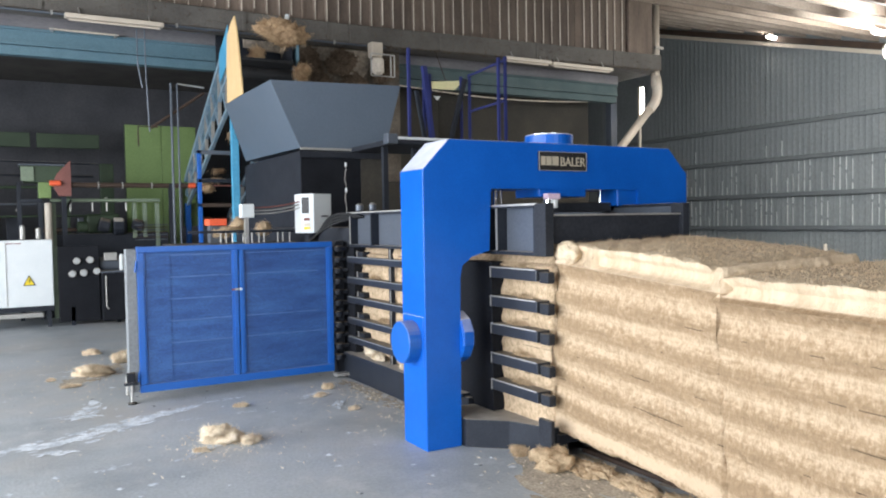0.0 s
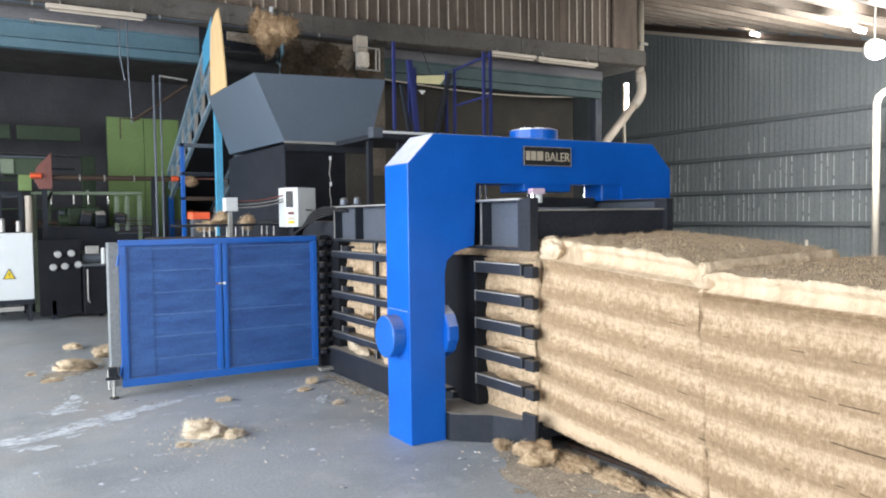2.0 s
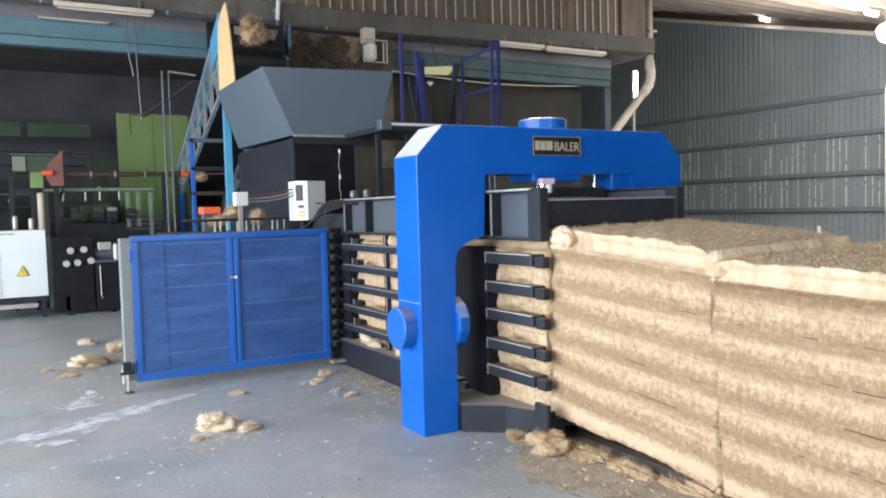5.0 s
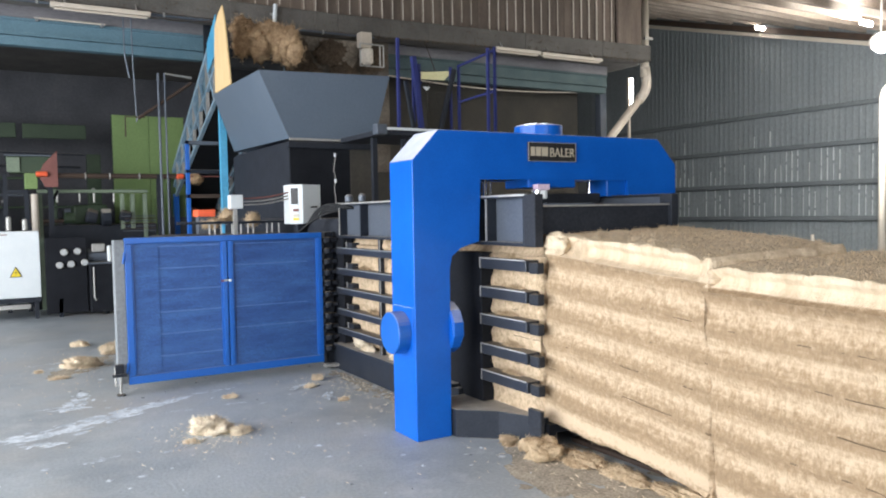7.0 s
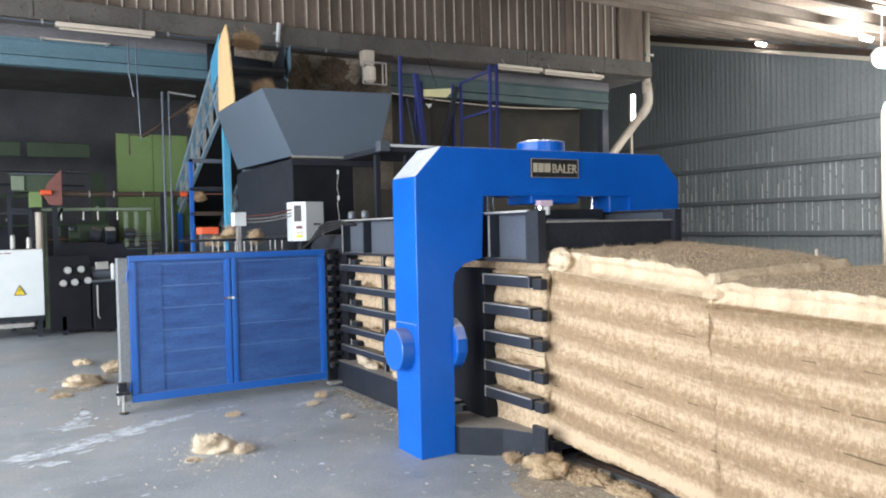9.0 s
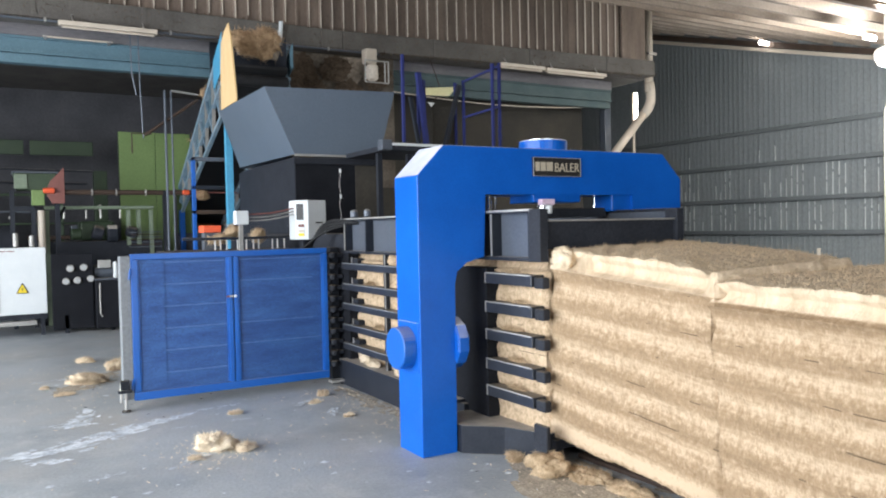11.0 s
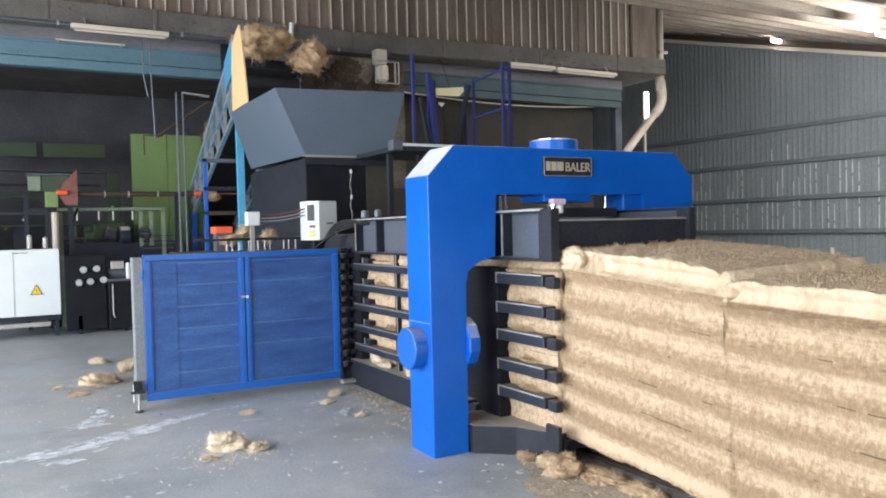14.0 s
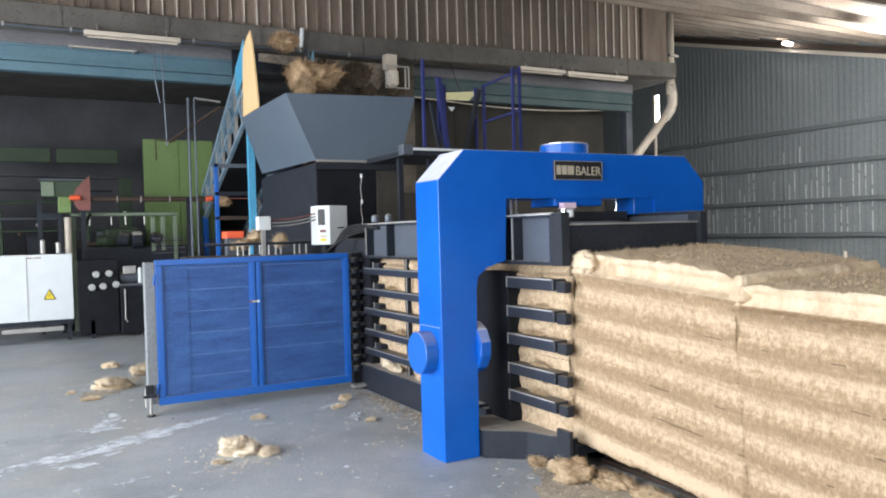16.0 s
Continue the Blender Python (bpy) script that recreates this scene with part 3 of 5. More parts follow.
    solid("inner_wall", box(-6.9, 12.3, 20.0, 20.2, 0, 4.97), WALL_DARK, (3, 20, 0), "dark wall deep under the upper floor", "wall", kind="structure")


partition()


def drainpipe():
    t = thing("drainpipe", (13.6, 13.55, 3), "pale dusty drainpipe bent under the beam", "pipe")
    part("upper_pipe", tube(((13.58, 13.55, 7.0), (13.59, 13.55, 4.75)), 0.1, 16), CREAM, t, smooth=True)
    part("elbow", tube(((13.6, 13.55, 4.98), (13.64, 13.55, 4.72), (13.64, 13.55, 4.52), (13.56, 13.55, 4.36), (13.4, 13.55, 4.18)), 0.115, 18), CREAM, t, smooth=True)
    part("lower_pipe", tube(((13.5, 13.55, 4.3), (12.5, 13.55, 3.28), (12.0, 13.55, 2.78), (11.95, 13.55, 0.0)), 0.095, 16), CREAM, t, smooth=True)
    part("clamp", box(13.46, 13.72, 13.4, 13.46, 5.6, 5.66, 0.006), STEEL, t)


drainpipe()


def lamps():
    for x0, x1, z in ((0.87, 2.28, 4.755), (8.83, 9.95, 4.83), (10.0, 11.63, 4.82)):
        t = thing("fluorescent_light", (x0, 12.9, z), "cream fluorescent light fitting under the beam, unlit", "lamp", "tube lights under the beam")
        part("housing", box(x0, x1, 12.84, 12.96, z, z + 0.07, 0.01), CREAM, t)
        part("tube", tube(((x0 + 0.05, 12.9, z - 0.02), (x1 - 0.05, 12.9, z - 0.02)), 0.016, 10), CREAM, t)
        for x in (x0 + 0.2, x1 - 0.2):
            part("hanger", tube(((x, 12.9, z + 0.06), (x, 13.01, z + 0.2)), 0.012, 6), STEEL, t)
    t = thing("floodlight", (14.0, 8.1, 4.52), "bright white floodlight under the roof", "lamp")
    part("lens", disc((14.0, 8.1, 4.52), (13.9, 8.02, 4.49), 0.17, 28, 0.03), LIT_WHITE, t)
    part("housing", disc((14.02, 8.12, 4.525), (14.2, 8.25, 4.58), 0.19, 24, 0.03), STEEL, t)
    part("bracket", tube(((14.1, 8.18, 4.6), (14.15, 8.2, 5.4)), 0.02, 8), STEEL, t)
    for p in ((21.2, 16.3, 7.3), (17.4, 10.56, 5.8)):
        t = thing("roof_lamp", p, "small lit lamp on the roof purlins", "lamp", "lamps on the roof")
        part("bulb", disc(p, (p[0] + 0.4, p[1], p[2] - 0.01), 0.06, 14, 0.02), LIT_WHITE, t)
        part("stem", tube((p, (p[0], p[1], roof_z(p[1]) - 0.05)), 0.015, 6), STEEL, t)
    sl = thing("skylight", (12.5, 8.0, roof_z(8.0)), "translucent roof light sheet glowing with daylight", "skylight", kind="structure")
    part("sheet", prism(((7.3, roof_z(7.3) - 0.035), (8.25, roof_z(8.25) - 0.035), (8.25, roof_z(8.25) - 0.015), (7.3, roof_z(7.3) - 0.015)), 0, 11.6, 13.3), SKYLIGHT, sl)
    # emissive rod stands in for a narrow gap of daylight in the far wall
    t = thing("daylight_slit", (14.2, 15.0, 3.2), "upright glowing rod standing in for a slit of daylight", "lamp")
    part("tube", tube(((14.0, 14.4, 4.2), (14.0, 14.4, 4.88)), 0.03, 10), LIT_WHITE, t)
    part("batten", box(13.93, 13.99, 14.44, 14.5, 0, 4.9, 0.005), CREAM, t)
    t = thing("caged_lamp", (7.0, 12.8, 4.4), "wire-caged work lamp hung from the beam", "lamp")
    part("neck", box(5.82, 6.04, 12.72, 12.92, 4.6, 4.86, 0.02), CREAM, t)
    part("lamp_body", disc((5.98, 12.82, 4.6), (5.98, 12.82, 4.3), 0.11, 16, 0.04), SHEET_PALE, t, "dirty lamp body")
    for x0, x1, z0, z1 in ((5.79, 6.25, 4.25, 4.25), (5.79, 6.25, 4.64, 4.64), (5.79, 5.79, 4.25, 4.64), (6.25, 6.25, 4.25, 4.64), (6.18, 6.18, 4.25, 4.64)):
        part("cage_wire", tube(((x0, 12.7, z0), (x1, 12.7, z1)), 0.013, 6), STEEL, t)


lamps()


# ---- the baling press ----
def baling_press():
    t = thing("baling_press", (3.77, 6.0, 0), "large horizontal baling press, blue portal frame and dark chamber", "baling press")
    half = ((2.5, 0), (2.78, 0), (2.78, 1.2), (2.80, 1.29), (2.88, 1.35), (3.04, 1.385), (3.05, 1.84))
    outline = list(half) + [(7.54 - x, z) for x, z in half[::-1]] + [(5.04, 1.97), (4.83, 2.18), (2.71, 2.18), (2.5, 1.965)]
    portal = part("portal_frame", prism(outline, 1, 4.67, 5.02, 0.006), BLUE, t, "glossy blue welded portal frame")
    for s in (1, -1):
        def mx(x):
            return x if s == 1 else 7.54 - x
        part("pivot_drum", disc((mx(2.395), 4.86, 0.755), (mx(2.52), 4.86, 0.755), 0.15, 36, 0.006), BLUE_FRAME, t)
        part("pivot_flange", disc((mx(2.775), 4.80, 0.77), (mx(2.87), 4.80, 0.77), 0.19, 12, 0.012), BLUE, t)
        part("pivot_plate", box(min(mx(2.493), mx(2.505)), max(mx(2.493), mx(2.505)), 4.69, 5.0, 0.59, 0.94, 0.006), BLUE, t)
    # name plate: lettered word beside three plain marks
    plate = part("name_plate", box(3.477, 3.932, 4.652, 4.668, 1.972, 2.115, 0.003), SIGN_BLACK, t, "black name plate with pale gold lettering")
    for x0, x1, z0, z1 in ((3.477, 3.932, 2.111, 2.115), (3.477, 3.932, 1.972, 1.976), (3.477, 3.481, 1.976, 2.111), (3.928, 3.932, 1.976, 2.111)):
        part("border", box(x0, x1, 4.648, 4.654, z0, z1), STEEL, plate)
    for x, w in ((3.497, 0.038), (3.545, 0.046), (3.601, 0.056)):
        part("emblem", box(x, x + w, 4.647, 4.653, 2.011, 2.079), SIGN_GOLD, plate)
    cu = bpy.data.curves.new("lettering", "FONT")
    cu.body, cu.size, cu.extrude, cu.align_x = "BALER", 0.098, 0.003, "LEFT"
    tmp = bpy.data.objects.new("lettering", cu)
    scene.collection.objects.link(tmp)
    bpy.context.view_layer.update()
    me = bpy.data.meshes.new_from_object(tmp.evaluated_get(bpy.context.evaluated_depsgraph_get()))
    bpy.data.objects.remove(tmp)
    xs = [v.co.x for v in me.vertices]
    k = 0.238 / (max(xs) - min(xs))
    me.transform(Matrix.Translation((3.68, 4.65, 2.008)) @ Matrix.Rotation(radians(90), 4, "X") @ Matrix.Diagonal((k, 1, 1, 1)) @ Matrix.Translation((-min(xs), 0, 0)))
    me.transform(Matrix.Translation(-ORIGIN[t]))
    me.materials.append(SIGN_GOLD)
    word = new("lettering", me)
    word.parent = plate
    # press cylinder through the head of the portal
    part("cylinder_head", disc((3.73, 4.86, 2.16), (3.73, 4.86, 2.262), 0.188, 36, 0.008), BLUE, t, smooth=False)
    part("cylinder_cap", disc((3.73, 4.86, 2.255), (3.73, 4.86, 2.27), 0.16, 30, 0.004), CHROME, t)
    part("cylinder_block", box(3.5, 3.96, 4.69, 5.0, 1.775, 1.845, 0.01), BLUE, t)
    part("piston_rod", disc((3.73, 4.86, 1.60), (3.73, 4.86, 1.80), 0.065, 24, 0.005), CHROME, t, "bright chrome piston rod")
    part("press_yoke", box(3.45, 4.3, 4.78, 4.96, 1.66, 1.735, 0.01), BLACK, t)
    part("yoke_lug", box(4.29, 4.58, 4.7, 4.94, 1.705, 1.843, 0.01), BLUE, t)
    part("valve_block", box(3.54, 3.66, 4.63, 4.69, 1.755, 1.80, 0.006), PINKISH, t, "pale pink valve tag")
    part("valve_cap", disc((3.62, 4.66, 1.69), (3.62, 4.66, 1.755), 0.028, 14, 0.006), WHITE, t)
    part("guide_rod", disc((3.19, 4.82, 1.68), (3.19, 4.82, 1.86), 0.016, 12, 0.002), CHROME, t)
    part("guide_rod", disc((3.24, 4.82, 1.68), (3.24, 4.82, 1.86), 0.01, 12, 0.002), CHROME, t)
    part("guide_rod", disc((4.3, 4.92, 1.68), (4.3, 4.92, 1.86), 0.018, 12, 0.002), CHROME, t)
    # chamber: top box with ribs, side rails, posts, sill
    for s in (1, -1):
        def bx(x0, x1, *r, **k):
            return box(x0, x1, *r, **k) if s == 1 else box(7.54 - x1, 7.54 - x0, *r, **k)
        part("top_panel", bx(3.15, 3.19, 4.13, 7.36, 1.38, 1.69), PANEL, t, "grey recessed steel panel")
        part("top_flange", bx(3.07, 3.2, 4.13, 7.36, 1.69, 1.712, b=0.003), NAVY, t)
        part("worn_edge", bx(3.064, 3.07, 4.13, 7.36, 1.7, 1.714), STEEL, t, "bare worn steel edge")
        for y in (7.33, 4.74, 4.62):
            part("worn_edge", bx(3.062, 3.07, y - 0.008, y + 0.004, 1.39, 1.69), STEEL, t, "bare worn steel edge")
        part("bottom_flange", bx(3.07, 3.2, 4.13, 7.36, 1.36, 1.385, b=0.003), NAVY, t)
        for y in (7.33, 6.82, 5.85, 5.35, 4.74, 4.62, 4.17):
            part("rib", bx(3.07, 3.152, y - 0.012, y + 0.012, 1.384, 1.69), NAVY, t)
        for z in (1.26, 1.05, 0.85, 0.635, 0.44):
            part("side_rail", bx(3.05, 3.17, 5.3, 7.4, z - 0.065, z, b=0.006), RAIL, t)
            part("outlet_rail", bx(3.06, 3.17, 4.14, 4.7, z - 0.07, z + 0.008, b=0.005), RAIL, t, "dark navy steel rail")
            part("rail_end", bx(3.056, 3.064, 4.692, 4.703, z - 0.068, z + 0.01), STEEL, t, "bare worn steel edge")
            part("rail_lip", bx(3.055, 3.063, 4.15, 4.692, z + 0.002, z + 0.011), STEEL, t, "bare worn steel edge")
            part("rail_shoe", bx(3.08, 3.14, 4.04, 4.14, z - 0.08, z - 0.004, b=0.01), BLACK, t)
            part("rail_lip", bx(3.046, 3.054, 5.3, 7.36, z - 0.006, z + 0.002), PANEL_PALE, t, "bare worn steel edge")
            part("bracket_edge", bx(3.092, 3.1, 7.225, 7.24, z, z + 0.06), STEEL, t, "bare worn steel edge")
            part("rail_bracket", bx(3.1, 3.18, 7.1, 7.25, z, z + 0.05, b=0.004), BLACK, t)
        for y0, y1, z in ((4.715, 5.3, 1.3), (7.28, 7.42, 1.36)):
            part("post", bx(3.08, 3.2, y0, y1, 0.2, z, b=0.005), DEEP_BLACK, t)
        part("thin_post", bx(3.1, 3.14, 6.45, 6.5, 0.25, 1.36), NAVY, t)
        part("post_edge", bx(3.094, 3.1, 6.452, 6.464, 0.27, 1.36), STEEL, t, "bare worn steel edge")
        part("sill", bx(3.04, 3.2, 5.0, 7.5, 0.0, 0.25, b=0.008), NAVY, t)
        part("sill_ledge", bx(3.0, 3.2, 5.05, 7.4, 0.25, 0.275, b=0.003), NAVY, t, "dusty steel ledge")
    part("chamber_floor", box(3.18, 4.36, 4.05, 12.4, 0.1, 0.16), BLACK, t)
    part("chamber_lid", box(3.2, 4.34, 5.05, 7.4, 1.5, 1.6), BLACK, t)
    # open front end frame
    part("end_frame_beam", box(3.12, 4.3, 4.06, 4.14, 1.44, 1.625, 0.004), BLACK, t)
    part("end_frame_rim", box(3.12, 4.3, 4.04, 4.16, 1.625, 1.637, 0.003), STEEL, t)
    for x in (3.05, 4.3):
        part("end_frame_post", box(x, x + 0.07, 4.02, 4.14, 1.36, 1.71, 0.005), BLACK, t)
    # foot plate between leg and outlet
    foot = ((2.79, 4.63), (3.02, 4.42), (3.16, 4.1), (3.28, 4.1), (3.28, 5.0), (2.79, 5.0))
    part("foot_box", prism(foot, 2, 0.0, 0.2, 0.006), NAVY, t, "dusty dark steel foot box")
    part("foot_fin", box(3.045, 3.08, 3.98, 4.12, 0.02, 0.285, 0.008), BLACK, t)
    part("outlet_skid", box(3.4, 4.2, 1.55, 4.1, 0.0, 0.03, 0.004), RUST, t, "low rusty skid plate under the bales")
    for y, r in ((7.22, 0.04), (6.9, 0.035)):
        part("bolt_head", disc((3.13, y, 1.71), (3.13, y, 1.80), r, 14, 0.02), PANEL, t)
    # ram body and feed throat behind
    part("ram_body", box(3.1, 4.44, 7.44, 12.6, 0.0, 1.56, 0.01), BLACK, t)
    bm = box(3.25, 4.38, 9.3, 9.34, 1.56, 2.5)
    part("throat_front", bm, DEEP_BLACK, t)
    part("throat_rust", box(4.06, 4.375, 9.285, 9.3, 1.56, 2.44, 0.002), DIM_WALL, t, "brown dirty steel sheet")
    part("throat_side", box(3.25, 3.29, 9.34, 11.9, 1.56, 2.5), BLACK, t, "dark steel side sheet")
    part("throat_side", box(4.34, 4.38, 9.34, 11.9, 1.56, 2.5), NAVY, t)
    part("throat_back", box(3.29, 4.34, 11.86, 11.9, 1.56, 2.5), NAVY, t)
    part("throat_rim", box(3.22, 4.42, 9.26, 9.33, 2.44, 2.52, 0.006), BLACK, t)
    part("sensor_cable", tube([(3.83 + 0.012 * math.sin(k * 1.7), 9.27, 2.38 - k * 0.07) for k in range(11)], 0.004, 6), STEEL, t)
    for z in (2.36, 2.03, 1.72):
        part("sensor", disc((3.83, 9.25, z - 0.025), (3.83, 9.25, z + 0.025), 0.014, 10, 0.004), WHITE, t)
    # hinge stack where the side gate hangs
    part("hinge_post", box(2.97, 3.06, 7.5, 7.62, 0.0, 1.42, 0.008), BLACK, t)
    for k in range(11):
        z = 0.22 + 0.112 * k
        part("hinge_knuckle", disc((2.97, 7.46, z - 0.03), (2.97, 7.46, z + 0.03), 0.05, 14, 0.008), BLACK, t)
        part("hinge_lug", box(2.92, 3.08, 7.44, 7.5, z - 0.02, z + 0.02, 0.004), BLACK, t)
    part("hinge_arm", box(2.9, 3.08, 7.36, 7.46, 0.03, 0.06, 0.006), STEEL, t)
    for k in range(4):
        pts = arc((2.82 + 0.025 * k, 7.85, 1.42), (3.15, 7.3 - 0.05 * k, 1.66), 0.05 + 0.035 * k, 14, (-0.45, 0.1, 0.9))
        part("hydraulic_hose", tube(pts, 0.013, 8), RUBBER, t, "curved black hydraulic hose", smooth=True)


baling_press()


def feed_hopper():
    t = thing("feed_hopper", (3.7, 10.4, 2.5), "slate-grey sheet steel feed hopper above the press", "hopper")
    top = ((2.85, 9.2, 3.36), (4.61, 9.2, 3.41), (4.7, 11.4, 3.37), (2.84, 11.4, 3.375))
    low = ((3.25, 9.3, 2.56), (4.42, 9.3, 2.575), (4.42, 11.85, 2.58), (3.25, 11.85, 2.59))
    for i, name in enumerate(("front_sheet", "side_sheet", "back_sheet", "side_sheet")):
        j = (i + 1) % 4
        quad = [Vector(p) for p in (low[i], low[j], top[j], top[i])]
        n = (quad[1] - quad[0]).cross(quad[3] - quad[0]).normalized()
        bm = bmesh.new()
        a, b = [bm.verts.new(p) for p in quad], [bm.verts.new(p - n * 0.012) for p in quad]
        bm.faces.new(a)
        bm.faces.new(b[::-1])
        for k in range(4):
            bm.faces.new((a[k], a[(k + 1) % 4], b[(k + 1) % 4], b[k]))
        part(name, bm, HOPPER, t)
    part("lip", box(3.24, 4.43, 9.27, 9.3, 2.535, 2.565, 0.004), STEEL, t, "worn pale lower lip")
    part("corner_weld", tube((low[0], top[0]), 0.008, 6), HOPPER, t)
    part("bottom_grate", box(3.27, 4.4, 9.32, 11.84, 2.5, 2.53), BLACK, t)
    b = thing("plywood_sheet", (2.8, 11.0, 3.35), "tall torn plywood sheet standing on the hopper rim", "board")
    part("sheet", prism(((11.22, 3.36), (10.4, 3.37), (10.45, 3.62), (10.55, 4.02), (10.63, 4.3), (10.73, 4.49), (10.95, 4.42), (11.14, 4.3), (11.2, 3.9)), 0, 2.83, 2.85, 0.003), PLY, b)


feed_hopper()


def service_platform():
    t = thing("service_platform", (4.7, 8.4, 1.6), "violet-blue railed service platform over the press", "platform")
    part("deck", box(3.85, 5.55, 7.95, 9.1, 2.5, 2.56, 0.008), BLACK, t, "dark dusty deck plate")
    part("deck_edge", box(3.84, 5.55, 7.93, 7.95, 2.555, 2.585, 0.003), WHITE, t, "bright worn edge strip")
    part("end_box", box(3.8, 3.93, 7.92, 8.05, 2.5, 2.62, 0.01), PANEL, t)
    for x, y, z in ((4.12, 8.0, 3.62), (5.37, 8.0, 3.62), (5.47, 8.0, 3.64), (5.5, 8.9, 3.58), (4.83, 8.95, 3.55), (4.92, 8.95, 3.55), (5.4, 8.95, 3.55)):
        part("upright", tube(((x, y, 2.55), (x, y, z)), 0.016, 8, square=True), BLUE_RAIL, t)
    for a, b in (((5.47, 8.0, 3.6), (5.5, 8.9, 3.56)), ((4.83, 8.95, 3.5), (4.95, 8.95, 3.3)), ((5.47, 8.0, 3.1), (5.5, 8.9, 3.08))):
        part("rail", tube((a, b), 0.012, 8, square=True), BLUE_RAIL, t)
    part("dark_brace", tube(((5.16, 8.9, 2.56), (5.43, 8.9, 3.51)), 0.026, square=True), BLACK, t)
    part("leaning_bar", tube(((4.78, 8.85, 3.62), (4.9, 8.85, 2.56)), 0.03, square=True), BLUE_RAIL, t)
    part("leaning_bar", tube(((4.66, 8.85, 3.3), (4.8, 8.85, 2.56)), 0.022, square=True), NAVY, t)
    part("mesh_guard", box(5.05, 5.4, 8.96, 8.975, 2.56, 3.2, 0.003), DIM_WALL, t, "dull brown guard sheet")
    for x in (3.95, 4.35):
        part("leg", box(x - 0.03, x + 0.03, 8.3, 8.36, 1.55, 2.5), BLACK, t)
    part("leg", box(5.42, 5.48, 8.3, 8.36, 0, 2.5), BLACK, t)


service_platform()


def side_gate():
    t = thing("side_gate", (1.95, 7.5, 0), "swung-open blue double-panel side gate of the press", "gate")
    x0, x1, y0, y1, z0, z1 = 1.02, 2.905, 7.42, 7.47, 0.085, 1.42
    mid = 1.94
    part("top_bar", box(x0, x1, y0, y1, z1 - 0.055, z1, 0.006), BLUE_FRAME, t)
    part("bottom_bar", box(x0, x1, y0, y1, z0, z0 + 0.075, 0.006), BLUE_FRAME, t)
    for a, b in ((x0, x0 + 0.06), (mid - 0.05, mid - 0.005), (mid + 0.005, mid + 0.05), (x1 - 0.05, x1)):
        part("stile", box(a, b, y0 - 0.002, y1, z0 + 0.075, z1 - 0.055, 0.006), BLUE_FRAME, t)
    for a, b in ((x0 + 0.06, mid - 0.05), (mid + 0.05, x1 - 0.05)):
        part("infill_sheet", box(a, b, y0 + 0.028, y0 + 0.036, z0 + 0.07, z1 - 0.05), BLUE_DARK, t, "dark blue sheet")
        for e in (a + 0.006, b - 0.006):
            part("bead", box(e - 0.006, e + 0.006, y0 + 0.01, y0 + 0.028, z0 + 0.08, z1 - 0.06), BLUE_FRAME, t)
    part("side_strip", box(x0 + 0.075, x0 + 0.29, y0 + 0.02, y0 + 0.028, z0 + 0.08, z1 - 0.06), BLUE_DARK, t, "plain blue sheet strip")
    for k in range(6):
        z = 1.335 - 0.204 * k
        part("crease", box(x0 + 0.29, mid - 0.06, y0 + 0.016, y0 + 0.028, z - 0.007, z + 0.005, 0.002), CREASE, t)
        if k in (0, 1, 3, 4):
            part("crease", box(mid + 0.06, x1 - 0.06 - 0.1 * (k % 2), y0 + 0.018, y0 + 0.028, z - 0.005, z + 0.004, 0.002), CREASE, t)
    part("latch", box(1.9, 1.97, y0 - 0.016, y0, 0.975, 0.995, 0.004), STEEL, t)
    part("latch_knob", disc((1.955, y0 - 0.02, 0.985), (1.955, y0, 0.985), 0.014, 12, 0.003), WHITE, t)
    part("latch_tag", box(1.87, 1.9, y0 - 0.012, y0, 0.975, 0.993, 0.002), RED, t)
    part("back_frame", box(0.93, 1.02, 7.43, 7.56, 0.1, 1.40, 0.006), PANEL_PALE, t, "grey steel side post")
    part("back_frame", box(1.0, 2.91, 7.472, 7.56, 1.30, 1.395, 0.006), NAVY, t)
    part("back_frame", box(1.0, 2.91, 7.472, 7.56, 0.1, 0.2, 0.006), NAVY, t)
    for x in (1.5, 1.95, 2.4, 2.84):
        part("back_post", box(x, x + 0.06, 7.472, 7.54, 0.2, 1.30), NAVY, t)
    for z in (1.24, 0.24):
        part("hinge", disc((1.0, 7.405, z - 0.05), (1.015, 7.405, z + 0.05), 0.009, 10), BLUE_FRAME, t)
    jack = part("foot_jack", tube(((0.945, 7.40, 0.02), (0.945, 7.40, 0.25)), 0.014, 10), STEEL, t, "worn steel screw foot")
    part("foot_pad", disc((0.945, 7.40, 0.0), (0.945, 7.40, 0.015), 0.04, 16, 0.004), BLACK, jack)
    part("jack_head", box(0.9, 0.975, 7.38, 7.425, 0.2, 0.285, 0.006), BLACK, jack)
    part("foot_arm", box(0.88, 1.0, 7.385, 7.43, 0.17, 0.2, 0.004), NAVY, jack)
    part("foot_crank", tube(((0.905, 7.40, 0.09), (0.905, 7.40, 0.26), (0.945, 7.40, 0.27)), 0.012, 8), STEEL, jack)


side_gate()


